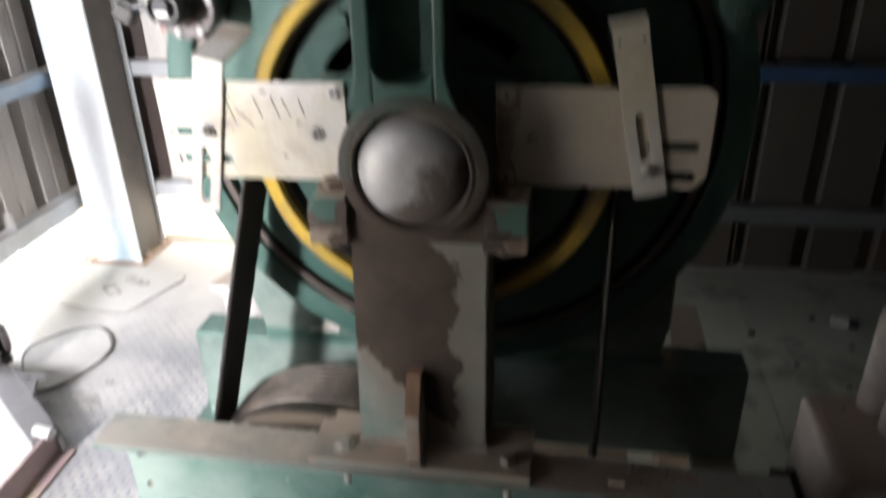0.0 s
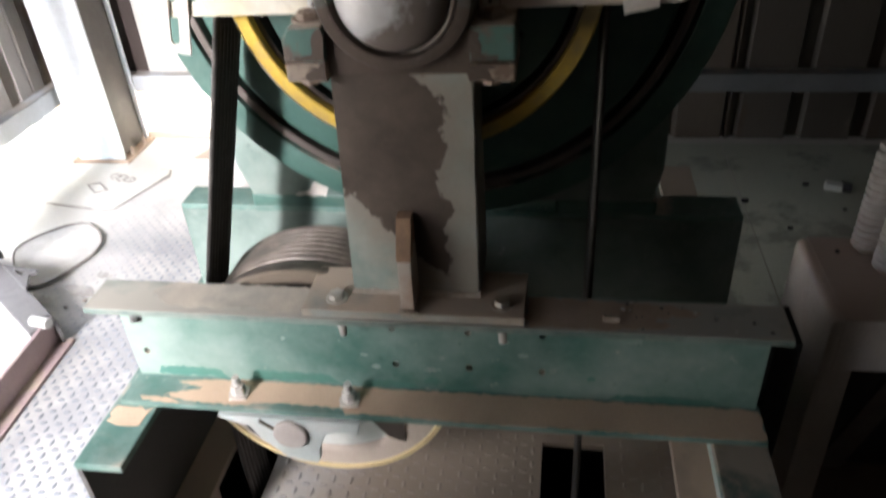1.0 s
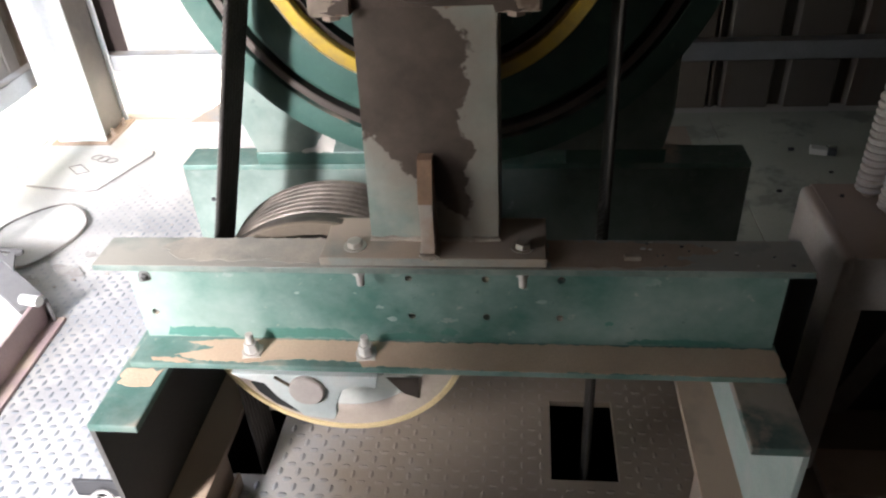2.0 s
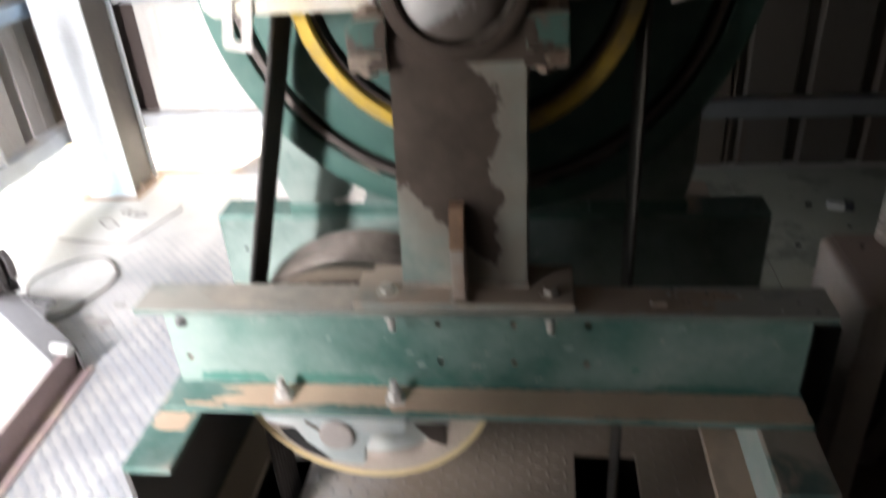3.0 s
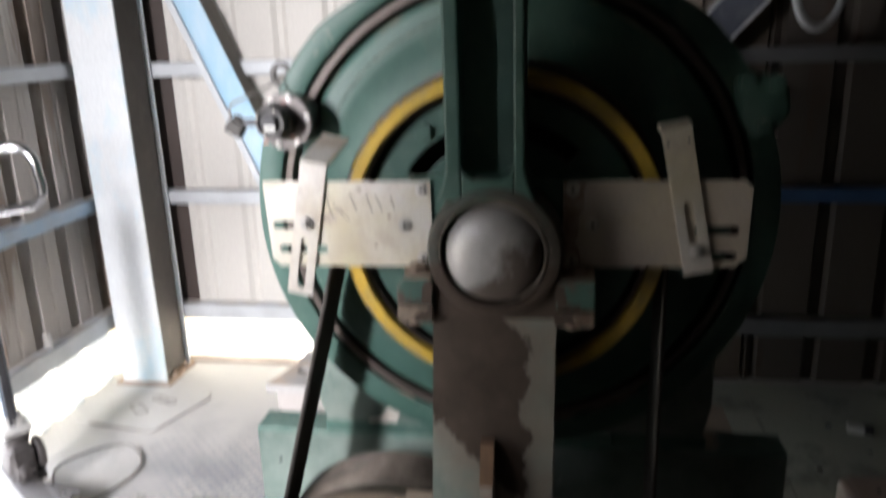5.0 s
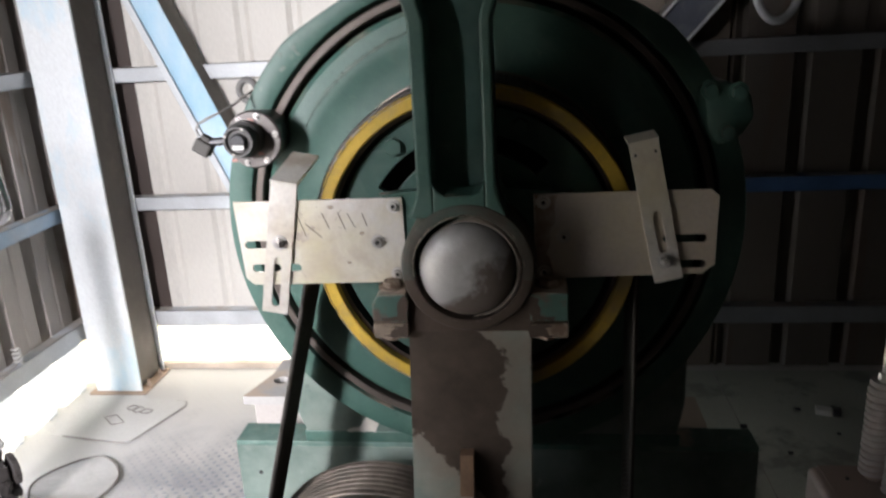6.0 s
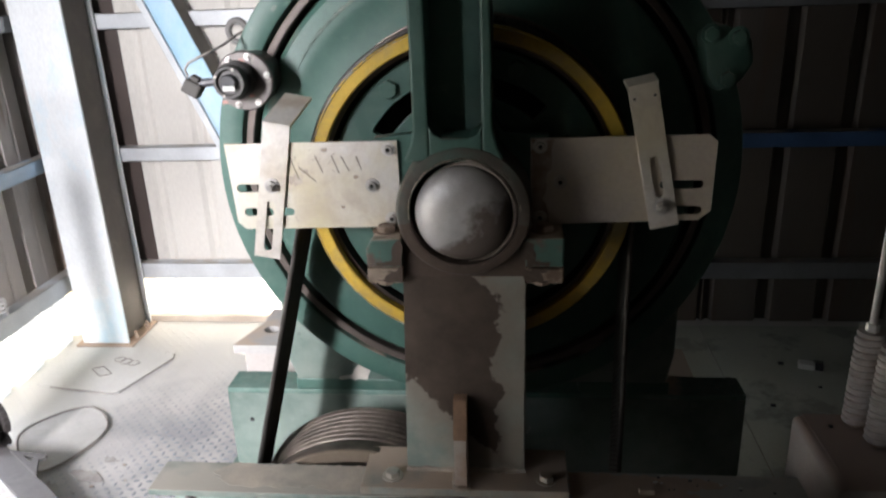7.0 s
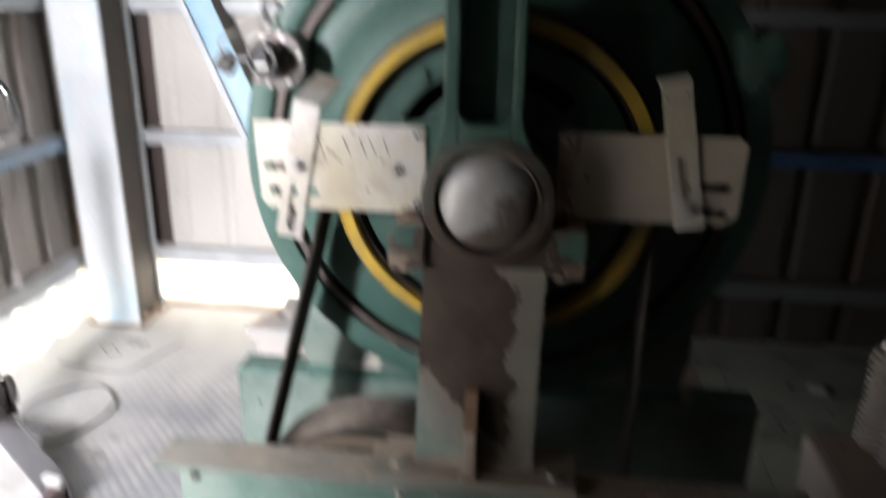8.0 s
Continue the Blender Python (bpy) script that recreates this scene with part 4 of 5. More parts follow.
WELD = material("dusty_weld_bead", (0.40, 0.345, 0.285), 0.8, scale=30, vary=0.3, bump=0.6, smudge=0.5, smudge_color=(0.30, 0.20, 0.14))
part("weld_bead", weld([(-0.084, 1.044, BZ1 + 0.020), (0.0, 1.043, BZ1 + 0.020), (0.08, 1.043, BZ1 + 0.020), (0.153, 1.044, BZ1 + 0.020)], 0.0055, 7), WELD, ped, "dusty weld bead")
part("weld_bead", weld([(0.016, 0.986, BZ1 + 0.020), (0.016, 1.044, BZ1 + 0.020)], 0.0045, 8), WELD, ped)
part("weld_bead", weld([(0.044, 0.986, BZ1 + 0.020), (0.044, 1.044, BZ1 + 0.020)], 0.0045, 9), WELD, ped)
part("weld_bead", weld([(0.017, 0.983, BZ1 + 0.021), (0.043, 0.983, BZ1 + 0.021)], 0.0065, 10), WELD, ped)

part("weld_bead", weld([(0.076, 1.036, 1.213), (0.10, 1.036, 1.217), (0.118, 1.037, 1.2165)], 0.004, 15), CRUST, ped, "flaked crust along the column's top edge")

# ---- traction machine ----
mach = thing("traction_machine", (AX, 1.44, 0.752), "large green gearless lift machine with yellow sheave rim", "lift machine")
HY = 1.30


def ring_pts(r, n=72, flat=()):
    return [(AX + r * math.cos(2 * math.pi * i / n), AZ + r * math.sin(2 * math.pi * i / n)) for i in range(n)]


def housing_outline():
    pts = []
    for i in range(96):
        a = 2 * math.pi * i / 96
        r = 0.540
        for c in (60, 120):                       # flats towards the top corners
            r = min(r, 0.526 / max(0.5, math.cos(a - radians(c))))
        pts.append((AX + r * math.cos(a), AZ + r * math.sin(a)))
    return pts


smooth(part("housing", prism(housing_outline(), HY, 1.66, [ring_pts(0.488)], bevel=0.006), GREEN, mach), 30)
# unseen drum added behind the housing to block light from the west
smooth(part("unseen_light_drum", lathe([(0, 1.60), (0.487, 1.60), (0.487, 1.66), (0.47, 1.67), (0.47, 2.36), (0.44, 2.40), (0, 2.40)], AX, AZ, 48), GREEN, mach), 35)
smooth(part("brake_ring", lathe([(0.463, 1.37), (0.463, 1.300), (0.465, 1.298), (0.477, 1.298), (0.479, 1.300), (0.479, 1.37)], AX, AZ, 96), BROWN_RING, mach, "worn brown brake ring in a dark groove"))
# groove bottom painted black for its shade
part("groove", lathe([(0.40, 1.365), (0.488, 1.365), (0.488, 1.372), (0.40, 1.372)], AX, AZ, 64), BLACK_SHADE, mach)
smooth(part("rotor", lathe([(0.0, 1.285), (0.300, 1.285), (0.335, 1.288), (0.375, 1.288), (0.385, 1.2855), (0.405, 1.2855), (0.440, 1.292), (0.450, 1.302), (0.450, 1.36), (0.0, 1.36)], AX, AZ, 96), GREEN, mach), 25)
smooth(part("rub_mark", ragged_ring(0.405, 0.416, 1.2838, 19, 70, 98, 150, 0.5), material("rubbed_green_paint", (0.105, 0.165, 0.140), 0.6, scale=12, vary=0.3, wear=0.5, wear_scale=14, wear_soft=0.1, wear_color=(0.19, 0.22, 0.19)), mach, "pale rubbed mark round the rotor"))
# lower casting and feet
part("casting", prism([(-0.425, 1.05), (-0.432, 0.87), (-0.405, 0.790), (0.490, 0.790), (0.505, 0.87), (0.505, 1.05), (0.38, 0.97), (0.20, 0.885), (-0.10, 0.885), (-0.29, 0.97)], 1.385, 1.62, bevel=0.006), GREEN_WORN, mach)
for x0, x1 in ((-0.415, 0.02), (0.285, 0.500)):
    part("foot", box(x0, x1, 1.395, 1.60, 0.7525, 0.789, 0.006), GREEN, mach)
part("chip", ragged_patch([(-0.300, 0.793), (-0.272, 0.806), (-0.256, 0.826), (-0.250, 0.858), (-0.228, 0.852), (-0.222, 0.820), (-0.232, 0.793)], 1.3846, 51, 0.005, 0.008), CHIP, mach, "patch of bare pale primer")
for ang, r0, r1, sd_ in ((134, 0.498, 0.520, 94), (139, 0.505, 0.515, 95), (137, 0.526, 0.535, 96)):
    a, w = radians(ang), radians(0.45)
    rad = [(AX + r * math.cos(t), AZ + r * math.sin(t)) for r, t in ((r0, a - w), (r1, a - w), (r1, a + w), (r0, a + w))]
    part("chip", ragged_patch(rad, HY - 0.0002, sd_, 0.0035, 0.005, 0.0004), GREEN_WORN, mach, "chipped paint on the housing edge")
# top lugs
part("lug", prism([(-0.232, 1.845), (-0.215, 1.815), (-0.165, 1.797), (-0.125, 1.825), (-0.105, 1.835), (-0.10, 1.95), (-0.215, 1.95)], 1.27, 1.56, bevel=0.010), GREEN_WORN, mach)
part("lug", prism([(0.19, 1.835), (0.27, 1.80), (0.335, 1.85), (0.29, 1.95), (0.19, 1.95)], 1.27, 1.56, bevel=0.008), GREEN, mach)
lug = smooth(part("brake_lug", prism([(0.478, 1.606), (0.520, 1.620), (0.566, 1.594), (0.574, 1.55), (0.552, 1.515), (0.51, 1.498), (0.49, 1.53)], 1.24, 1.46, bevel=0.010), GREEN, mach))
for x, z in ((0.492, 1.604), (0.541, 1.598), (0.526, 1.524)):
    part("bolt", hex_bolt(x, 1.24, z, 0.014, 0.012, "-y"), GREEN, mach)
part("lifting_eye", tube([(-0.452 + 0.020 * math.cos(a), 1.40, 1.626 + 0.022 * math.sin(a)) for a in [i * math.pi / 12 for i in range(25)]], 0.007, 10), LEDGE, mach, "grey forged lifting eye")
part("eye_shank", tube([(-0.434, 1.40, 1.614), (-0.370, 1.40, 1.58)], 0.011, 12), GREY_PAINT, mach)

# sheave with its ropes' grooves
R0, YS, NR = 0.3055, 1.160, 7
PITCH = 0.0175
prof = [(0.270, 1.1505), (0.302, 1.1505)]
for i in range(NR):
    y = YS + i * PITCH
    prof += [(0.303, y - 0.0075), (0.2985, y - 0.005), (0.2965, y), (0.2985, y + 0.005), (0.303, y + 0.0075)]
prof += [(0.316, 1.275), (0.316, 1.284), (0.20, 1.284)]
sheave = smooth(part("sheave", lathe(prof, AX, AZ, 96), SHEAVE_IRON, mach, "grooved iron traction sheave"), 30)
smooth(part("rim", lathe([(0.278, 1.150), (0.278, 1.131), (0.280, 1.129), (0.301, 1.129), (0.304, 1.132), (0.304, 1.150)], AX, AZ, 96), YELLOW, sheave, "yellow painted rim"), 30)
smooth(part("chipped_edge", ragged_ring(0.2995, 0.3045, 1.1262, 17, 150, 70, 290, 1.0), CHIP, sheave, "bare chipped edge of the rim"))


def kidney(r0, r1, a0, a1, n=8):
    out = [(AX + r1 * math.cos(a0 + (a1 - a0) * i / n), AZ + r1 * math.sin(a0 + (a1 - a0) * i / n)) for i in range(n + 1)]
    return out + [(AX + r0 * math.cos(a1 - (a1 - a0) * i / n), AZ + r0 * math.sin(a1 - (a1 - a0) * i / n)) for i in range(n + 1)]


part("web", prism(ring_pts(0.262), 1.165, 1.185, [kidney(0.176, 0.210, radians(60 * k + 46), radians(60 * k + 88)) for k in range(6)], bevel=0.002), GREEN, sheave)
part("hub", lathe([(0.0, 1.12), (0.095, 1.12), (0.098, 1.123), (0.098, 1.20)], AX, AZ, 48), GREEN, sheave)
# shade behind the web painted as a black lining
part("recess", lathe([(0.0, 1.235), (0.272, 1.235), (0.272, 1.152), (0.270, 1.152), (0.270, 1.240), (0.0, 1.240)], AX, AZ, 64), BLACK_SHADE, sheave, "hollow behind the sheave web, painted black for shade")
for k in range(6):
    a = radians(127 + 60 * k)
    part("bolt", hex_bolt(AX + 0.237 * math.cos(a), 1.165, AZ + 0.237 * math.sin(a), 0.0185, 0.012, "-y", washer=False), GREEN, sheave)

# bearing block and its domed cap
BY = 1.004
ring_prof = [(0.094, BY + 0.03), (0.094, BY), (0.100, BY - 0.001), (0.113, BY + 0.003), (0.117, BY + 0.010), (0.119, 1.13), (0.0, 1.13)]
brg = part("bearing_housing", lathe(ring_prof, AX, AZ, 48, radians(-12), radians(190)), GREASE_RING, mach, "bearing housing smeared with brown grease")
smooth(part("lower_ring", lathe(ring_prof, AX, AZ, 40, radians(190), radians(348)), GREASE, brg, "lower half thick with brown grease"), 35)
smooth(brg, 35)
dome_prof = [(0.0835, BY + 0.028)] + [(0.083 * math.cos(t), BY + 0.002 - 0.034 * math.sin(t)) for t in [i * math.pi / 2 / 10 for i in range(10)]] + [(0.0, BY - 0.032)]
LIP = material("grey_brown_lip", (0.30, 0.26, 0.225), 0.6, scale=25, vary=0.3, smudge=0.6, smudge_color=(0.13, 0.10, 0.085))
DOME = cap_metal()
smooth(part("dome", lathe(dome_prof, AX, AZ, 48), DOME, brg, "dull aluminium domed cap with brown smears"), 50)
smooth(part("lip", ragged_ring(0.0850, 0.0955, BY - 0.005, 13, 60, -85, 118, 0.3), LIP, brg, "crusted tan lip"))
smooth(part("dried_paint", ragged_ring(0.0935, 0.0985, BY - 0.0035, 14, 70, 60, 188, 0.95), material("flaked_cream_paint", (0.42, 0.37, 0.30), 0.8, vary=0.3, scale=30), brg, "flecks of dried cream paint"))
part("saddle", prism([(-0.070, 1.214), (0.160, 1.214), (0.157, 1.30), (-0.067, 1.30)], 1.030, 1.13, bevel=0.002), GREASE, brg)
smooth(part("crust_ring", ragged_ring(0.096, 0.101, BY - 0.0010, 11), material("dried_brown_grease", (0.17, 0.13, 0.105), 0.85, scale=30, vary=0.35, bump=0.6, wear=0.35, wear_scale=25, wear_color=(0.36, 0.30, 0.24)), brg, "ring of dried tan grease"))
for s in (-1, 1):
    x0, x1 = (-0.128, -0.064) if s < 0 else (0.154, 0.221)
    ft = part("bearing_foot", prism([(x0, 1.238), (x1, 1.238), (x1, 1.292), (x0 + (0.012 if s < 0 else 0), 1.292 if s > 0 else 1.290), (x0, 1.272)], 1.015, 1.13, bevel=0.004), SMEARED, mach, "green bearing foot with rusty bolt")
    part("lower_flange", box(x0, x1, 1.013, 1.13, 1.207, 1.2365, 0.004), CRUST, ft, "crusted lower flange")
    part("bolt", hex_bolt((x0 + x1) / 2, 1.06, 1.291, 0.019, 0.012), CRUST, ft, "rusty bolt head")
    part("nut", hex_bolt((x0 + x1) / 2 - 0.004, 1.045, 1.2068, 0.016, 0.012, "-z"), TAN_STEEL, ft)
    xa, xb = (x1, x0 + 0.020) if s < 0 else (x0, x1 - 0.024)
    part("grease_film", ragged_patch([(xa, 1.240), (xb, 1.2405), (xb, 1.246), (xa + (xb - xa) * 0.45, 1.250), (xa + (xb - xa) * 0.36, 1.264), (xa + (xb - xa) * 0.30, 1.282), (xa, 1.289)], 1.0148, 61 + s, 0.003, 0.007), GREASE, ft, "brown grease smeared over the foot")
    part("grease_film", ragged_patch([(xa, 1.210), (xb, 1.212), ((xa + xb) / 2, 1.226), (xb, 1.233), (xa, 1.235)], 1.0128, 64 + s, 0.004, 0.007), GREASE, ft, "brown grease smeared over the flange")

# upright arm above the bearing: two ribs with a recessed web
def arm_rib(x0, x1, xk0, xk1):
    flare = 0.018 if x0 < AX else 0.0
    foot = 0.018 if x0 > AX else 0.0
    return prism([(x0 - flare, 1.432), (x1 + foot, 1.432), (x1 + foot * 0.35, 1.458), (x1, 1.485), (x1, 1.752), (xk1, 1.852), (xk1, 1.97), (xk0, 1.97), (xk0, 1.852), (x0, 1.752), (x0, 1.485), (x0 - flare * 0.35, 1.458)], 1.008, 1.115, bevel=0.004)


armw = part("arm", prism([(-0.026, 1.43), (0.100, 1.43), (0.100, 1.752), (0.128, 1.852), (0.128, 1.97), (-0.052, 1.97), (-0.052, 1.852), (-0.026, 1.752)], 1.085, 1.118, bevel=0.002), GREEN, mach, "green cast arm with a recessed web")
part("rib", arm_rib(-0.032, -0.006, -0.060, -0.034), GREEN, armw)
part("rib", arm_rib(0.082, 0.100, 0.112, 0.130), GREEN, armw)
part("fillet", prism([(-0.006, 1.43), (-0.006, 1.490), (0.002, 1.478), (0.014, 1.470), (0.060, 1.470), (0.074, 1.476), (0.082, 1.490), (0.082, 1.43)], 1.008, 1.086, bevel=0.003), GREEN, armw)
part("cross_head", box(-0.075, 0.145, 1.00, 1.42, 1.971, 2.03, 0.01), GREEN, armw)
for s in (-1, 1):
    xi, xo = (-0.031, -0.115) if s < 0 else (0.100, 0.195)
    pts = [(xi, 1.30), (xi, 1.52)]
    pts += [(xi + (xo - xi) * 0.22 * (1 - math.cos(t)) * 1.2, 1.52 - 0.06 * math.sin(t)) for t in (0.5, 0.9, 1.3)]
    pts += [(xo, 1.456), (xo, 1.30)]
    part("wing", prism(pts if s < 0 else pts[::-1], 1.090, 1.115, bevel=0.002), GREEN, armw)


# rope guard plates with their slotted straps
def turn_xz(pts, cx, cz, a):
    return [(cx + (x - cx) * math.cos(a) - (z - cz) * math.sin(a), cz + (x - cx) * math.sin(a) + (z - cz) * math.cos(a)) for x, z in pts]


PY = 1.082
gp = part("guard_plate", prism([(-0.388, 1.451), (-0.072, 1.452), (-0.070, 1.292), (-0.366, 1.289), (-0.381, 1.303)], PY, PY + 0.005,
          [slot(-0.345, 1.368, 0.022, 0.0075), slot(-0.338, 1.322, 0.020, 0.0075), slot(-0.290, 1.322, 0.012, 0.0075)], bevel=0.0008), ZINC_YELLOW, mach, "bright zinc plated rope guard plate with scratched marks")
gq = part("guard_plate", prism([(0.163, 1.452), (0.465, 1.454), (0.480, 1.442), (0.478, 1.318), (0.458, 1.301), (0.163, 1.294)], PY, PY + 0.005,
          [slot(0.425, 1.366, 0.030, 0.0075), slot(0.425, 1.319, 0.030, 0.0075)], bevel=0.0008), ZINC_GREY, mach, "dull zinc plated rope guard plate")
for p, xs in ((gp, ((-0.088, 1.437), (-0.121, 1.371), (-0.088, 1.308))), (gq, ((0.180, 1.438), (0.215, 1.374), (0.180, 1.309)))):
    for x, z in xs:
        smooth(part("screw", socket_screw(x, PY, z), STEEL if p is gp else BOLT, p))
        # screw hollow painted black for the shade in it
        part("socket", lathe([(0.0, PY - 0.0046), (0.0040, PY - 0.0046), (0.0040, PY - 0.0030)], x, z, 6), BLACK_SHADE, p)
part("rust_film", ragged_patch([(0.166, 1.300), (0.196, 1.300), (0.186, 1.345), (0.198, 1.40), (0.205, 1.449), (0.166, 1.449)], PY - 0.0002, 41, 0.003, 0.010, 0.0003), RUST_FILM, gq, "rust stain at the plate's inner end")
# scratched strokes on the plate
def stroke(points, w=0.0009):
    """A scratched line on the face of the plate."""
    return tube([(x, PY - 0.0002, z) for x, z in points], w, 6)


def arc(cx, cz, rx, rz, a0, a1, n=14):
    return [(cx + rx * math.cos(radians(a0 + (a1 - a0) * i / n)), cz + rz * math.sin(radians(a0 + (a1 - a0) * i / n))) for i in range(n + 1)]


for x, z, ln, lean in ((-0.262, 1.405, 0.046, 18), (-0.240, 1.394, 0.040, 48), (-0.216, 1.412, 0.034, 22), (-0.186, 1.411, 0.034, 20), (-0.168, 1.412, 0.030, 25), (-0.143, 1.413, 0.026, 18), (-0.309, 1.422, 0.020, 25)):
    pts = [(x - ln / 2 * math.sin(radians(lean)), z + ln / 2 * math.cos(radians(lean))), (x + ln / 2 * math.sin(radians(lean)), z - ln / 2 * math.cos(radians(lean)))]
    part("scratch", stroke(pts), INK, gp)
DIRT = material("brown_finger_dirt", (0.36, 0.29, 0.23), 0.8, scale=20, vary=0.3, wear=0.6, wear_scale=30, wear_soft=0.05, wear_color=(0.55, 0.49, 0.42))
for k in range(22):                               # fine scrapes round the strap
    x, z, a, ln = -0.245 + rng_s.gauss(0, 0.028), 1.395 + rng_s.gauss(0, 0.028), rng_s.uniform(0, 3.1), rng_s.uniform(0.003, 0.012)
    if -0.37 < x < -0.08 and 1.30 < z < 1.445:
        part("scrape", stroke([(x, z), (x + ln * math.cos(a), z + ln * math.sin(a))], 0.0005), DIRT, gp)
for x, z, r, sd_ in ((-0.262, 1.383, 0.016, 31), (-0.243, 1.398, 0.007, 32), (-0.178, 1.331, 0.004, 33), (-0.318, 1.402, 0.006, 34), (-0.150, 1.387, 0.005, 35), (-0.205, 1.437, 0.006, 36)):
    part("dirt", ragged_patch(arc(x, z, r, r * 0.6, 0, 330, 11), PY - 0.0002, sd_, r * 0.25, 0.004, 0.0002), DIRT, gp, "brown dirt on the plate")


def strap(cx, z0, z1, lean, bend, label, slot_c, slot_h, bolt_z):
    """A slotted flat strap, leaning by some degrees, its top bent back over the ropes."""
    w = 0.025
    a = radians(lean)
    cz = (z0 + z1) / 2
    outer = turn_xz([(cx - w, z0), (cx + w, z0), (cx + w, z1), (cx - w, z1)], cx, cz, a)
    sl = turn_xz(slot(cx, slot_c, slot_h, 0.0075, math.pi / 2), cx, cz, a)
    s = part("strap", prism(outer, PY - 0.0065, PY - 0.0015, [sl], bevel=0.0008), ZINC, mach, label)
    tl, tr = turn_xz([(cx - w, z1 - 0.0002), (cx + w, z1 - 0.0002)], cx, cz, a)
    bm = bmesh.new()
    q = []
    for (x, z), (dy, dz) in (((tl), (0, 0)), ((tr), (0, 0)), ((tr), (bend, bend * 0.42)), ((tl), (bend, bend * 0.42))):
        q.append(bm.verts.new((x + (0.25 * dy if cx < 0 else -0.25 * dy), PY - 0.0065 + dy, z + dz)))
    f = bm.faces.new(q)
    r = bmesh.ops.extrude_face_region(bm, geom=[f])
    bmesh.ops.translate(bm, verts=[g for g in r["geom"] if isinstance(g, bmesh.types.BMVert)], vec=(0, -0.001, 0.005))
    part("bend", bm, ZINC, s)
    bx, bz = turn_xz([(cx, bolt_z)], cx, cz, a)[0]
    part("bolt", hex_bolt(bx, PY - 0.0065, bz, 0.0105, 0.011, "-y", stud=0.008), STEEL, s)
    return s


strap(-0.308, 1.232, 1.486, -10.6, 0.085, "bright slotted steel strap bent back at the top", 1.295, 0.042, 1.375)
rs = strap(0.374, 1.288, 1.540, 11.5, 0.022, "slotted steel strap with a bolt at its foot", 1.380, 0.030, 1.326)
for dx in (-0.017, 0.017):
    rx, rz = turn_xz([(0.374 + dx, 1.522)], 0.374, 1.414, radians(11.5))[0]
    part("rivet", lathe([(0.0, PY - 0.0082), (0.0022, PY - 0.0082), (0.0026, PY - 0.0066)], rx, rz, 10), DARK_STEEL, rs)

# encoder with its plug
enc = part("encoder", lathe([(0.0, 1.215), (0.054, 1.215), (0.057, 1.219), (0.057, 1.230), (0.050, 1.236), (0.050, 1.31), (0.0, 1.31)], -0.384, 1.545, 48), ENC_STEEL, mach, "round dark brushed steel encoder flange")
smooth(enc, 35)
EX, EZ = -0.396, 1.549
CAP = material("dull_dark_cap", (0.085, 0.082, 0.082), 0.5, metal=0.3, vary=0.2, smudge=0.4, smudge_color=(0.18, 0.17, 0.165))
cap = smooth(part("cap", lathe([(0.0, 1.170), (0.022, 1.170), (0.023, 1.166), (0.025, 1.164), (0.029, 1.164), (0.031, 1.168), (0.031, 1.186), (0.036, 1.190), (0.036, 1.215), (0, 1.215)], EX, EZ, 40), CAP, enc, "dark grey encoder cap"), 35)
smooth(part("core", lathe([(0.0, 1.160), (0.013, 1.160), (0.016, 1.163), (0.016, 1.171)], EX, EZ, 24), DARK_STEEL, enc), 35)
for ang in (75, 122, 250, 300, 12):
    a = radians(ang)
    smooth(part("screw", socket_screw(-0.384 + 0.0475 * math.cos(a), 1.215, 1.545 + 0.0475 * math.sin(a), 0.0042, 0.006), STEEL, enc))
for ang in (65, 245, 155):
    a = radians(ang)
    part("cap_screw", lathe([(0.0, 1.1625), (0.0028, 1.1625), (0.0030, 1.165)], EX + 0.0265 * math.cos(a), EZ + 0.0265 * math.sin(a), 10), BOLT_PALE, enc)
part("label", box(-0.406, -0.383, 1.1585, 1.1596, 1.535, 1.5435), LABEL, enc, "small white label")
for dx, dz in ((0.006, 0.036), (0.020, -0.030), (-0.036, -0.042)):
    part("varnish_mark", ragged_patch([(-0.390 + dx - 0.006, 1.547 + dz - 0.004), (-0.390 + dx + 0.006, 1.547 + dz - 0.003), (-0.390 + dx + 0.004, 1.547 + dz + 0.004), (-0.390 + dx - 0.005, 1.547 + dz + 0.005)], 1.2148, 71, 0.001, 0.006), PINK, enc, "pale red varnish mark")
tilt = Matrix.Translation((-0.474, 1.187, 1.540)) @ Matrix.Rotation(radians(32), 4, "Y")
part("plug", join(box(-0.017, 0.017, -0.014, 0.014, -0.016, 0.012, 0.004, 2, tilt), box(-0.012, 0.008, -0.010, 0.010, 0.012, 0.022, 0.004, 2, tilt)), PLUG_AND_SHADE, enc, "dark cable plug")
part("plug_neck", tube([(-0.462, 1.188, 1.547), (-0.425, 1.188, 1.549)], 0.008, 10), DARK_STEEL, enc)
loop = [(-0.482, 1.187, 1.560), (-0.486, 1.187, 1.572), (-0.480, 1.190, 1.584), (-0.464, 1.196, 1.592), (-0.446, 1.21, 1.600), (-0.428, 1.25, 1.612), (-0.415, 1.29, 1.626), (-0.405, 1.32, 1.634)]
part("cable", tube(loop, 0.0026, 8), GREY_PAINT, enc, "grey encoder cable")

# rear mounting block beside the machine
blk = thing("mounting_block", (-0.57, 1.76, 0.5), "pale grey mounting block with a drilled foot plate", "mounting block")
part("block", box(-0.635, -0.46, 1.62, 1.90, 0.5075, 0.742, 0.006), material("pinkish_grey_dust", (0.40, 0.37, 0.35), 0.85, vary=0.1), blk)
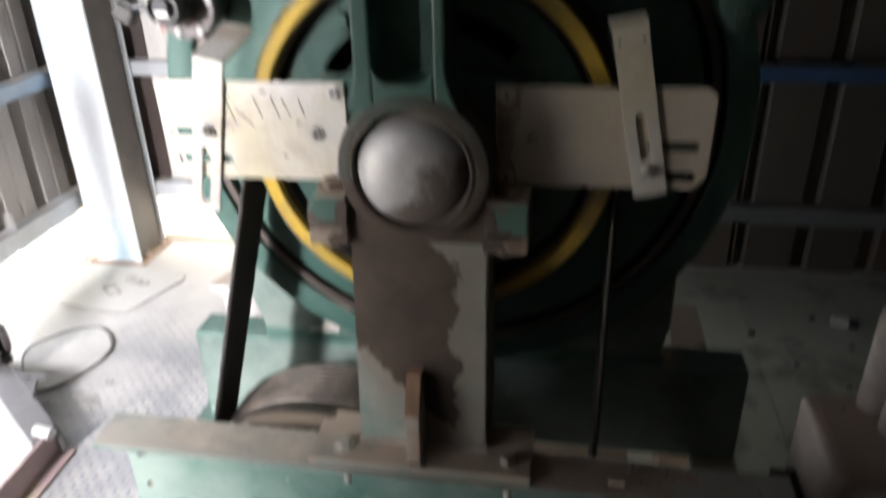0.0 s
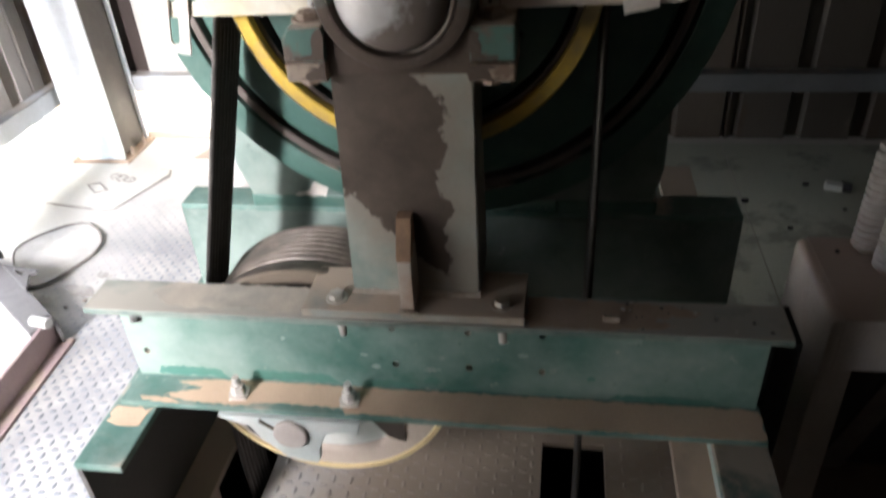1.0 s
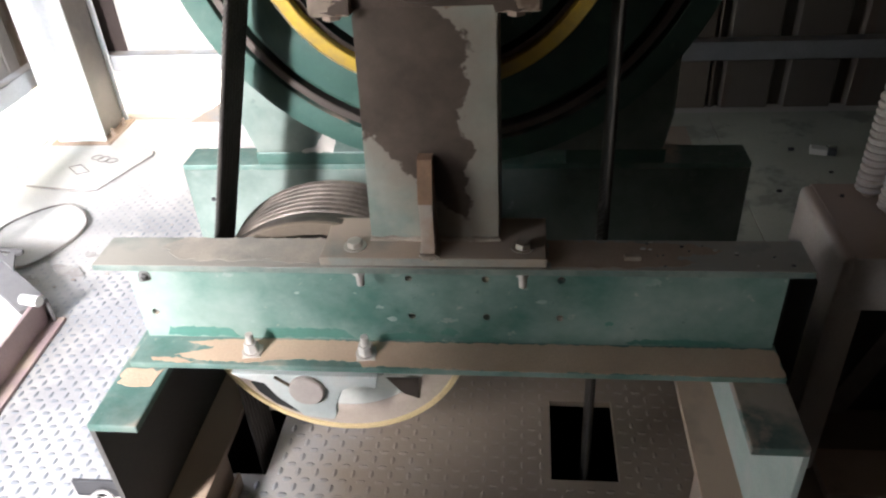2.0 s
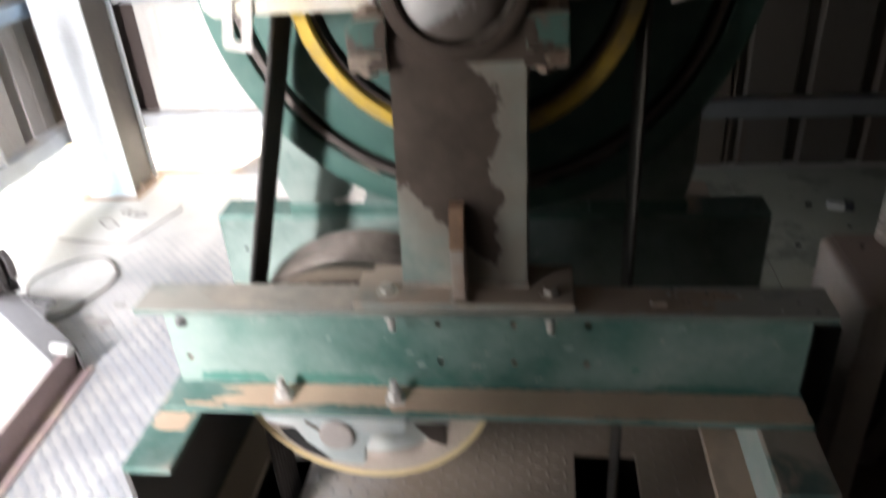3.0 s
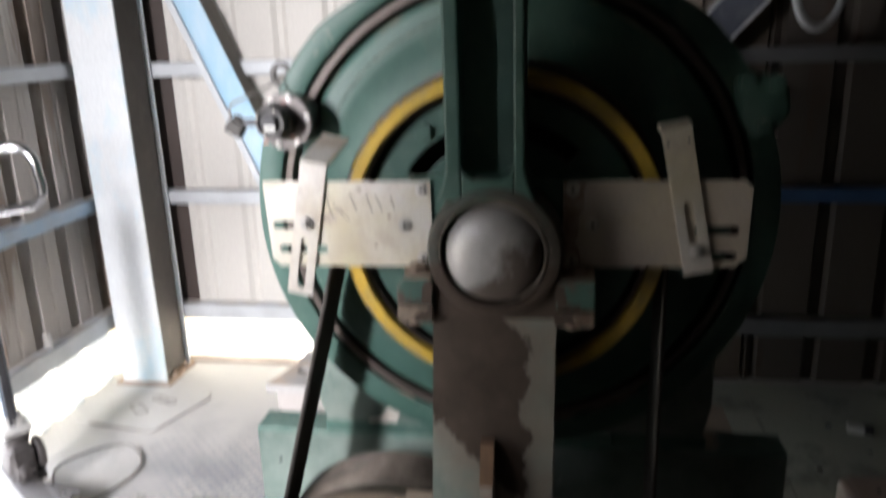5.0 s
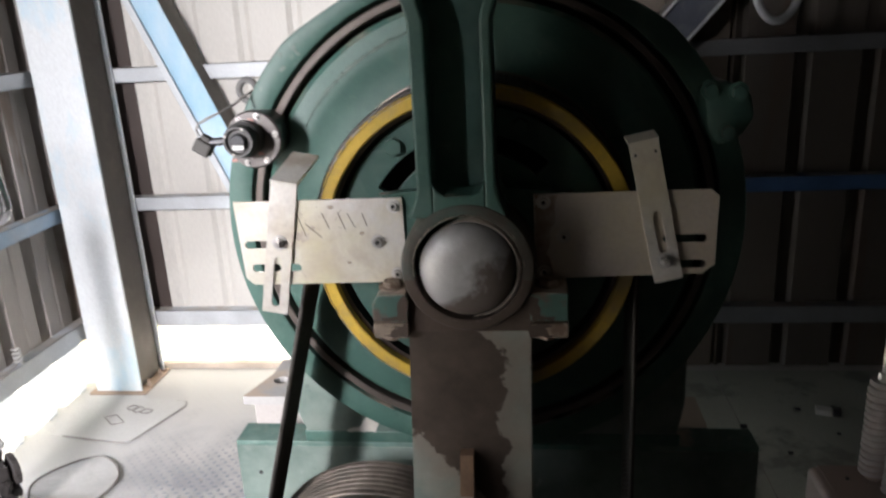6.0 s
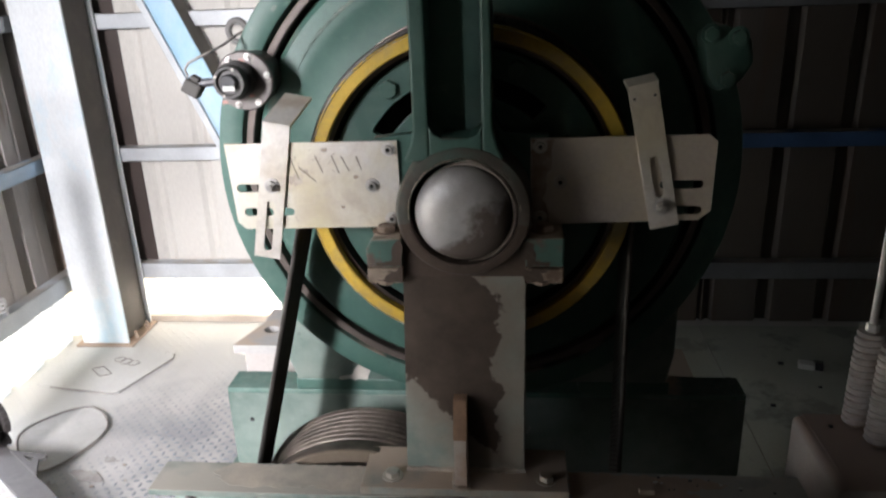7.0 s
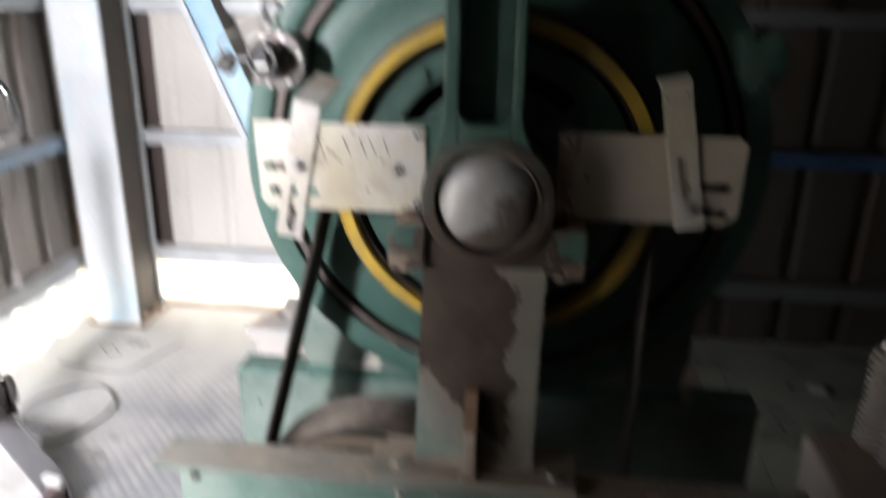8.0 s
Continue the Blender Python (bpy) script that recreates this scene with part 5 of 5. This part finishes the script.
part("foot_plate", flat_holes([(-0.655, 1.60), (-0.45, 1.60), (-0.45, 1.86), (-0.55, 1.88), (-0.60, 1.78)], [[(-0.575 + 0.022 * math.cos(i * math.pi / 6), 1.70 + 0.022 * math.sin(i * math.pi / 6)) for i in range(12)]], 0.7425, 0.768), GREY_PAINT, blk)
part("web_plate", prism([(-0.52, 0.768), (-0.44, 0.768), (-0.44, 0.93), (-0.47, 0.90)], 1.66, 1.80, bevel=0.003), GREY_PAINT, blk)

# ---- deflector pulley hung under the front beam ----
PX, PZ, PR, PF = -0.208, 0.504, 0.288, 1.092
pul = thing("deflector_pulley", (PX, 1.19, PZ), "grooved iron deflector pulley with a pale yellow rim", "pulley")
LAND = PR - 0.010
pp = [(PR - 0.030, PF + 0.0055), (PR, PF + 0.0055), (PR, PF + 0.022), (LAND, PF + 0.030)]
for i in range(NR):
    y = YS + i * PITCH
    pp += [(LAND - 0.003, y - 0.0087), (LAND, y - 0.0070), (LAND, y - 0.0058), (LAND - 0.012, y - 0.0036), (LAND - 0.014, y), (LAND - 0.012, y + 0.0036), (LAND, y + 0.0058), (LAND, y + 0.0070), (LAND - 0.003, y + 0.0087)]
pp += [(LAND - 0.001, YS + NR * PITCH - 0.006), (0.20, YS + NR * PITCH - 0.006)]
PULLEY_IRON = material("greasy_pulley_iron", (0.10, 0.084, 0.070), 0.45, metal=0.6, scale=9, vary=0.4, streak=0.3, wear=0.45, wear_scale=12, wear_soft=0.10, wear_color=(0.20, 0.165, 0.135))
wheel = smooth(part("wheel", lathe(pp, PX, PZ, 96), PULLEY_IRON, pul), 30)
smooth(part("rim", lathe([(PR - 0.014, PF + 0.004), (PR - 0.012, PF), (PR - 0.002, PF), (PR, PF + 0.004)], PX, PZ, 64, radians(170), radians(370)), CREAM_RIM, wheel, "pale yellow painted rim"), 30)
# upper arc of the rim toned down for the shade by the beam
smooth(part("rim", lathe([(PR - 0.030, PF + 0.005), (PR - 0.028, PF), (PR - 0.002, PF), (PR, PF + 0.004)], PX, PZ, 64, radians(10.2), radians(169.8)), RIM_SHADE, wheel, "upper stretch of the rim, toned dark for shade"), 30)
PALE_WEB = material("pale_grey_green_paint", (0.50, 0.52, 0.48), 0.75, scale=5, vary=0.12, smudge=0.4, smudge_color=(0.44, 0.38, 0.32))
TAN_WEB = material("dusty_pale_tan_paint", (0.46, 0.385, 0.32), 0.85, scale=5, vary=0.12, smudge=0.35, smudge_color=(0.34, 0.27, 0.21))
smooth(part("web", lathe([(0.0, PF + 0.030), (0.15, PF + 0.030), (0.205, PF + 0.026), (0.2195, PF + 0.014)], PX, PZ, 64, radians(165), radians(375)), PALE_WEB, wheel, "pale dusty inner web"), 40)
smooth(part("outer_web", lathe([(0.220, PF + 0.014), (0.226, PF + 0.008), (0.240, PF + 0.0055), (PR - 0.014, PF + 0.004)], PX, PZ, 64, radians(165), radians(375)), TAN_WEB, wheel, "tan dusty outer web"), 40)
# upper web set dark for the shade in its recess
smooth(part("web", lathe([(0.0, PF + 0.05), (0.15, PF + 0.05), (0.21, PF + 0.04), (0.236, PF + 0.030), (PR - 0.031, PF + 0.028)], PX, PZ, 64, radians(15.1), radians(164.9)), SHEAVE_IRON, wheel, "upper stretch of the web, toned dark for shade"), 40)
# flat dark patches laid on the web; nothing is cut through
part("opening", prism([(-0.105, 0.384), (-0.032, 0.384), (-0.034, 0.322), (-0.070, 0.336)], PF + 0.0015, PF + 0.0035, bevel=0.0005), SHEAVE_IRON, wheel, "dark flat patch on the pulley web")
part("opening", prism([(-0.420, 0.360), (-0.405, 0.329), (-0.370, 0.291), (-0.330, 0.269), (-0.300, 0.260), (-0.300, 0.285), (-0.340, 0.322), (-0.362, 0.366)], PF + 0.0015, PF + 0.0035, bevel=0.0005), BLACK_SHADE, wheel, "dark flat patch on the pulley web")
BRK = material("bare_bracket_steel", (0.48, 0.52, 0.50), 0.6, metal=0.1, scale=9, vary=0.15, wear=0.5, wear_soft=0.05, wear_color=(0.50, 0.48, 0.45), smudge=0.3, smudge_color=(0.28, 0.36, 0.34))
brk = part("bracket", prism([(-0.392, BZ0 - 0.001), (-0.382, 0.500), (-0.354, 0.490), (-0.326, 0.482), (-0.306, 0.446), (-0.279, 0.418), (-0.257, 0.393), (-0.225, 0.387), (-0.194, 0.383), (-0.186, 0.398), (-0.184, 0.424), (-0.166, 0.470), (-0.150, 0.476), (-0.128, 0.480), (-0.108, 0.480), (-0.098, 0.474), (-0.090, BZ0 - 0.001)],
            0.968, 0.984, bevel=0.002), BRK, pul, "grey steel hanger bracket")
part("flange", box(-0.392, -0.083, 0.9842, 1.05, BZ0 - 0.013, BZ0 - 0.001, 0.002), BRK, brk)
smooth(part("axle", lathe([(0.0, 0.958), (0.034, 0.958), (0.037, 0.961), (0.037, 1.14), (0.0, 1.14)], -0.238, 0.470, 32), material("dusty_axle_steel", (0.42, 0.37, 0.335), 0.75, vary=0.15, smudge=0.3), pul, "dusty axle end"), 35)
part("keeper", box(-0.021, 0.021, 0.962, 0.9678, -0.0016, 0.0016, m=Matrix.Translation((-0.284, 0, 0.491)) @ Matrix.Rotation(radians(39), 4, "Y")), INK, brk)

# ---- wire ropes ----
def rope_mesh(points, r=0.0062, lobes=6, lay=0.075):
    """A stranded wire rope: six lobes that wind along it."""
    bm = bmesh.new()
    pts = [Vector(p) for p in points]
    n, s, rings, prev = 18, 0.0, [], None
    for i, p in enumerate(pts):
        d = (pts[min(i + 1, len(pts) - 1)] - pts[max(i - 1, 0)]).normalized()
        u = Vector((0, 1, 0))
        w = d.cross(u).normalized()
        if prev is not None:
            s += (p - prev).length
        prev = p
        rings.append([bm.verts.new(p + (u * math.cos(a) + w * math.sin(a)) * r * (0.87 + 0.19 * math.cos(lobes * a - 2 * math.pi * s / lay * lobes)))
                      for a in [2 * math.pi * k / n for k in range(n)]])
    for a, b in zip(rings, rings[1:]):
        for k in range(n):
            bm.faces.new((a[k], a[(k + 1) % n], b[(k + 1) % n], b[k]))
    return bm


def rope_line(y):
    """From the shaft up the east side, over the sheave, down to the pulley and into the shaft again."""
    R1, R2 = R0 + 0.0005, PR - 0.011
    d = Vector((PX - AX, PZ - AZ))
    L = d.length
    th = math.atan2(d.y, d.x)
    ph = th - math.acos((R1 - R2) / L)             # the outer tangent on the west side
    n = Vector((math.cos(ph), math.sin(ph)))
    if n.x > 0:
        ph = th + math.acos((R1 - R2) / L)
        n = Vector((math.cos(ph), math.sin(ph)))
    ph = math.atan2(n.y, n.x) % (2 * math.pi)
    out = [(AX + R1, y, z) for z in list(np.linspace(-1.9, -0.25, 30)) + list(np.linspace(-0.245, AZ, 520))]
    out += [(AX + R1 * math.cos(a), y, AZ + R1 * math.sin(a)) for a in np.linspace(0.01, ph, 260)]
    p, q = Vector((AX, AZ)) + R1 * n, Vector((PX, PZ)) + R2 * n
    out += [(p.x + (q.x - p.x) * t, y, p.y + (q.y - p.y) * t) for t in np.linspace(0.01, 1, 320)]
    out += [(PX + R2 * math.cos(a), y, PZ + R2 * math.sin(a)) for a in np.linspace(ph + 0.02, math.pi, 6)] if ph < math.pi else []
    out += [(PX - R2, y, z) for z in np.linspace(PZ - 0.02, -1.9, 60)]
    return out


ropes = []
for i in range(NR):
    o = part("wire_rope", rope_mesh(rope_line(YS + i * PITCH)), ROPE)
    smooth(o, 80)
    ropes.append(tagged(o, "greasy dark stranded steel wire rope over the sheave", "wire rope", group="hoisting ropes"))

# ---- spring hitch on the east side ----
hit = thing("spring_hitch", (1.0, 1.35, 0), "dusty brown steel hitch frame with coil springs on top", "rope hitch")
HX0, HX1, HY0, HY1, HZ = 0.832, 1.32, 1.20, 1.50, 0.642
leg = [(HX0 + 0.020 * (1 - math.sin(t)), HZ - 0.020 * (1 - math.cos(t))) for t in [i * math.pi / 2 / 8 for i in range(9)]] + [(HX0, 0.0), (HX0 + 0.076, 0.0), (HX0 + 0.070, 0.510), (HX0 + 0.070, HZ)]
smooth(part("leg", prism(leg, HY0, HY1, bevel=0.012), HITCH, hit, "folded grey-brown steel side with a rounded corner"), 35)
part("lintel", box(HX0 + 0.022, HX1, HY0 - 0.0012, HY1 + 0.001, 0.509, HZ + 0.0012, 0.004), HITCH, hit, "grey-brown steel top beam")
part("leg", box(HX1 - 0.10, HX1, HY0, HY1, 0.0, 0.5095, 0.006), HITCH, hit)
part("back", box(HX0 + 0.078, HX1 - 0.101, HY1 - 0.09, HY1 - 0.05, 0.0, 0.509), DARK_STEEL, hit)
# black bar put where only shade lies between beam and hitch
part("shade_bar", box(0.704, 0.752, 1.105, 1.22, 0.0, 0.655, 0.002), BLACK_SHADE, hit, "black bar added for the shade beside the hitch")
part("toe", box(HX0 + 0.078, HX1 - 0.021, HY0 - 0.09, HY0 + 0.05, 0.0, 0.028, 0.004), TAN_STEEL, hit)
part("stay", prism([(0.93, 0.10), (0.99, 0.10), (1.12, 0.50), (1.06, 0.50)], HY0 + 0.10, HY0 + 0.115), ENC_STEEL, hit)


def coil(x, y, z0, z1, r, wire, turns):
    n = 18 * turns
    return tube([(x + r * math.cos(2 * math.pi * turns * i / n), y + r * math.sin(2 * math.pi * turns * i / n), z0 + (z1 - z0) * i / n) for i in range(n + 1)], wire, 8)


for x, y in ((0.985, 1.370), (0.966, 1.450)):
    s = smooth(part("spring", coil(x, y, HZ + 0.012, 0.885, 0.0255, 0.0082, 14), SPRING_WHITE, hit, "pale painted coil spring"))
    part("core", tube([(x, y, HZ), (x, y, 0.885)], 0.017, 12), TAN_STEEL, s)
    part("seat", tube([(x, y, 0.892), (x, y, 0.902)], 0.030, 16), SPRING_WHITE, s)
    part("nut", hex_bolt(x, y, 0.902, 0.016, 0.020, washer=False), STEEL, s)
    part("rod", tube([(x, y, 0.90), (x, y, 1.60)], 0.0085, 12), STEEL, s, "bright threaded rod")
part("plug", tube([(0.905, 1.44, HZ), (0.905, 1.44, HZ + 0.005)], 0.005, 10), DARK_STEEL, hit)

# ---- loose floor things ----
for n, (a, b, c, d) in enumerate(((0.515, 1.040, 1.62, 3.290), (1.044, 2.20, 1.62, 3.292), (2.204, 3.0, 1.62, 3.291))):
    tagged(part("floor_sheet", box(a, b, c, d, 0.0025, 0.0065, 0.001), PALE_SHEET), "pale green-grey steel sheet laid on the floor", "floor sheet", group="floor sheets")
lat = thing("door_latch", (1.43, 2.87, 0.0065), "small silver latch with a dark spring end", "latch")
lm = Matrix.Translation((1.43, 2.87, 0.0)) @ Matrix.Rotation(radians(-18), 4, "Z") @ Matrix.Diagonal((0.8, 0.8, 1, 1))
part("body", box(-0.055, 0.03, -0.03, 0.03, 0.0067, 0.034, 0.006, m=lm), LABEL, lat)
part("tongue", box(0.032, 0.075, -0.022, 0.022, 0.0067, 0.035, 0.006, m=lm), DARK_STEEL, lat)
part("pin", box(0.02, 0.07, -0.004, 0.004, 0.04, 0.05, 0.001, m=lm), CHROME, lat)
for x, y, r in ((1.05, 2.75, 0.014), (1.18, 2.55, 0.010), (1.32, 2.90, 0.012), (1.33, 2.42, 0.012), (1.42, 2.70, 0.008)):
    tagged(part("grit_lump", join(box(x - r, x + r, y - r * 0.6, y + r * 0.6, 0.0066, 0.0066 + r, r * 0.3)), DARK_STEEL), "small dark lump of grit on the floor sheet", "grit", group="grit lumps")

for x, y, r in ((-1.36, 2.06, 0.007), (-1.31, 1.97, 0.006), (-1.42, 1.93, 0.008), (-1.27, 2.16, 0.005), (-1.20, 2.30, 0.006), (-1.47, 1.89, 0.006)):
    tagged(part("dirt_crumb", box(x - r, x + r, y - r * 0.7, y + r * 0.7, 0.0002, r * 0.9, r * 0.3), GREY_PAINT), "small grey crumb of dirt on the dusty floor", "dirt crumb", group="dirt crumbs")
hatch = thing("hatch_plate", (-1.72, 2.8, 0.003), "thin white dusty cover plate with dark marks", "cover plate")
hm = [(-2.08, 2.63), (-1.69, 2.565), (-1.65, 2.575), (-1.535, 2.895), (-1.55, 2.935), (-1.80, 2.995), (-2.08, 2.99)]
COVER = material("white_dusty_cover", (0.60, 0.59, 0.565), 0.8, scale=3, vary=0.05, smudge=0.15, smudge_color=(0.46, 0.43, 0.40))
DARK_LINE = material("grey_brown_line", (0.27, 0.245, 0.225), 0.85, scale=14, vary=0.4, smudge=0.6, smudge_color=(0.42, 0.40, 0.37))
part("plate", flat_holes(hm, [], 0.0035, 0.0085), COVER, hatch)
# dark line that draws the thin shade along the plate's edge
part("edge", tube([(x, y, 0.0040) for x, y in [(-2.00, 2.612), (-1.85, 2.588)] + hm[1:5] + [(-1.60, 2.95)]], lambda u: 0.0035 + 0.0015 * math.sin(9 * u), 8), DARK_LINE, hatch, "dark line drawn as shade at the plate's edge")
# flat tubes drawn in place of the marks cut in the plate
part("cut_mark_bar", tube([(-1.812, 2.706, 0.010), (-1.886, 2.774, 0.010), (-1.837, 2.797, 0.010), (-1.763, 2.729, 0.010), (-1.812, 2.706, 0.010)], 0.0028, 8), DARK_LINE, hatch, "dark bent tube drawn as a cut mark")
for x, y, rx, ry in ((-1.792, 2.866, 0.026, 0.022), (-1.752, 2.848, 0.026, 0.026), (-1.706, 2.834, 0.028, 0.020)):
    part("cut_mark_loop", tube([(x + rx * math.cos(a), y + ry * math.sin(a), 0.0105) for a in [k * math.pi / 10 for k in range(21)]], 0.0026, 8, caps=False), DARK_LINE, hatch, "dark tube loop drawn as a cut mark")
TRAY = material("grey_tray_dust", (0.50, 0.49, 0.465), 0.9, scale=6, vary=0.15, smudge=0.5, smudge_color=(0.30, 0.28, 0.26))
TRAY_RIM = material("grimy_tray_rim", (0.24, 0.215, 0.195), 0.8, scale=9, vary=0.4, smudge=0.7, smudge_color=(0.50, 0.48, 0.45))
tray = thing("drip_tray", (-1.68, 2.22, 0.003), "flat grey dusty drip tray with a rolled edge", "tray")
corners = [(-1.89, 2.21), (-1.70, 2.00), (-1.59, 2.07), (-1.55, 2.29), (-1.70, 2.44), (-1.84, 2.36)]
tp = []
for i in range(6):                                # a rounded closed line through the corners
    p0, p1, p2, p3 = (Vector(corners[(i + k - 1) % 6]) for k in range(4))
    for k in range(6):
        u = k / 6
        tp.append(tuple(0.5 * (2 * p1 + (p2 - p0) * u + (2 * p0 - 5 * p1 + 4 * p2 - p3) * u * u + (3 * p1 - p0 - 3 * p2 + p3) * u ** 3)))
part("base", flat_holes(tp, [], 0.0035, 0.010), TRAY, tray)
part("edge", tube([(x, y, 0.013) for x, y in tp + tp[:1]], 0.0040, 8, caps=False), TRAY_RIM, tray, "dark grimy rolled edge")

SMEAR = material("trodden_dirt", (0.33, 0.31, 0.29), 0.9, scale=16, vary=0.25, wear=0.6, wear_scale=20, wear_soft=0.08, wear_color=(0.44, 0.42, 0.40))
for k, (x, y, rx, ry) in enumerate(((-1.47, 1.985, 0.075, 0.030), (-1.60, 1.93, 0.060, 0.022), (-1.43, 2.09, 0.030, 0.016))):
    tagged(part("dirt_smear", ragged_patch([(x + rx * math.cos(a), y + ry * math.sin(a) - 0.3 * rx * math.cos(a)) for a in [i * math.pi / 7 for i in range(14)]], 0.0050, 141 + k, 0.010, 0.012, 0.0012, True), SMEAR), "flat grey-brown smear of dirt on the floor", "dirt", group="dirt smears")

# ---- low plinth with a loop handle by the west wall ----
pl = thing("hand_winch", (-1.6, 1.5, 0), "white dusty hand winch base with a chrome loop handle", "hand winch")
c0, c1, c2, c3 = (-1.378, 1.605), (-2.02, 2.08), (-2.02, 0.95), (-1.345, 0.95)
part("top", flat_holes([c0, c3, c2, c1], [], 0.088, 0.100), DUST_WHITE, pl, "white dusty top plate")
part("side", box(-1.352, -1.338, 0.95, 1.715, 0.0, 0.108, 0.003, m=Matrix.Translation((-1.345, 0.95, 0)) @ Matrix.Rotation(radians(3.0), 4, "Z") @ Matrix.Translation((1.345, -0.95, 0))), RED_OXIDE, pl, "brown primed side channel")
part("side_foot", box(-1.352, -1.29, 0.95, 1.715, 0.0, 0.012, 0.002, m=Matrix.Translation((-1.345, 0.95, 0)) @ Matrix.Rotation(radians(3.0), 4, "Z") @ Matrix.Translation((1.345, -0.95, 0))), RED_OXIDE, pl)
dv = Vector((c1[0] - c0[0], c1[1] - c0[1], 0))
pm = Matrix.Translation((c0[0], c0[1], 0)) @ Matrix.Rotation(math.atan2(dv.y, dv.x), 4, "Z")
part("ledge", box(0.035, dv.length, -0.092, -0.001, 0.088, 0.106, 0.003, m=pm), LEDGE, pl, "grey steel ledge")
part("ledge_web", box(0.035, dv.length, -0.092, -0.082, 0.0, 0.0875, 0.002, m=pm), LEDGE, pl)
part("stub", tube([tuple(pm @ Vector((0.065, -0.03, 0.125))), tuple(pm @ Vector((0.005, -0.06, 0.125)))], 0.018, 14), DUST_WHITE, pl, "white pipe stub")
GEAR = material("black_brown_gear_iron", (0.055, 0.048, 0.046), 0.6, scale=14, vary=0.3, bump=0.5, grain=60, smudge=0.4, smudge_color=(0.12, 0.10, 0.09))
def lumpy(blocks, jitter, seed, m):
    """A rough casting: bevelled blocks run together, their faces cut up and knocked uneven."""
    rng = random.Random(seed)
    out = []
    for b in blocks:
        bm = box(*b, min(b[1] - b[0], b[3] - b[2], b[5] - b[4]) * 0.28, 2)
        bmesh.ops.subdivide_edges(bm, edges=bm.edges[:], cuts=1, use_grid_fill=True)
        for v in bm.verts:
            v.co += Vector([rng.uniform(-jitter, jitter) for _ in range(3)])
        out.append(bm)
    bm = join(*out)
    bm.transform(m)
    return bm


smooth(part("gearbox", lumpy(((0.60, 0.74, -0.10, 0.0, 0.107, 0.235), (0.62, 0.72, -0.09, -0.01, 0.21, 0.30), (0.565, 0.63, -0.085, -0.01, 0.12, 0.26), (0.54, 0.60, -0.07, -0.02, 0.14, 0.20), (0.57, 0.61, -0.11, -0.06, 0.107, 0.15)), 0.006, 3, pm), GEAR, pl, "dark oily gear housing"), 70)
wheel_bm = join(lathe([(0.0, -0.012), (0.052, -0.012), (0.055, -0.009), (0.055, 0.009), (0.052, 0.012), (0.0, 0.012)], 0, 0, 28),
                *[box(0.050, 0.062, -0.010, 0.010, -0.004, 0.004, 0.001, 1, Matrix.Rotation(2 * math.pi * k / 18, 4, "Y")) for k in range(18)])
wheel_bm.transform(pm @ Matrix.Translation((0.60, -0.105, 0.215)))
part("gear_wheel", wheel_bm, GEAR, pl, "toothed black gear wheel")
smooth(part("cover", lumpy(((0.615, 0.755, -0.10, 0.0, 0.300, 0.328), (0.64, 0.72, -0.085, -0.02, 0.32, 0.365)), 0.005, 5, pm), DUST_WHITE, pl, "crusted white cover over the gears"), 70)
catch_plate = flat_holes([(0.52, -0.085), (0.40, -0.15), (0.375, -0.162), (0.362, -0.150), (0.37, -0.13), (0.28, -0.085)], [[(0.45, -0.103), (0.395, -0.128), (0.387, -0.103)]], 0.1065, 0.118)
catch_plate.transform(pm)
part("catch", catch_plate, LEDGE, pl, "grey three-cornered catch plate")
part("post", box(0.65, 0.70, -0.070, -0.025, 0.326, 1.22, 0.004, 2, pm), POST, pl, "dull blue-grey flat post")
part("strip", box(0.638, 0.649, -0.060, -0.035, 0.326, 0.80, 0.002, 1, pm), DARK_STEEL, pl, "black rubber strip")
hp = [(-2.05, 1.95, 1.385), (-1.62, 1.98, 1.385)] + [(-1.62 + 0.075 * math.sin(t), 1.99, 1.31 + 0.075 * math.cos(t)) for t in [i * math.pi / 2 / 6 for i in range(1, 7)]]
hp += [(-1.545, 2.0, 1.26)] + [(-1.62 + 0.075 * math.cos(t), 2.0, 1.24 - 0.06 * math.sin(t)) for t in [i * math.pi / 2 / 6 for i in range(7)]] + [(-2.05, 1.97, 1.11)]
smooth(part("handle", tube(hp, 0.016, 14), CHROME, pl, "chrome tube loop handle"), 60)

# oblong ring hanging in the back corner
ringo = thing("hanging_ring", (1.11, 2.9, 1.83), "pale galvanised oblong lifting ring on a chain", "lifting ring")
oval = [(1.101 + 0.088 * math.cos(a), 2.9, 1.845 + 0.168 * math.sin(a)) for a in [i * math.pi / 20 for i in range(41)]]
smooth(part("ring", tube(oval, 0.016, 12, caps=False), GIRT, ringo), 60)
part("chain", tube([(1.105, 2.9, 2.0), (1.105, 2.9, TOP)], 0.008, 8), GIRT, ringo)
clip = thing("cable_clip", (-2.12, 2.6, 0.375), "small white coiled cable clip on the wall rail", "clip")
part("coil", coil(-2.12, 2.60, 0.378, 0.455, 0.016, 0.005, 4), DUST_WHITE, clip)
part("wire", tube([(-2.12, 2.585, 0.380), (-2.115, 2.54, 0.379), (-2.120, 2.47, 0.378), (-2.110, 2.40, 0.379), (-2.118, 2.33, 0.378)], 0.003, 6), GREY_PAINT, clip, "thin grey wire on the rail")
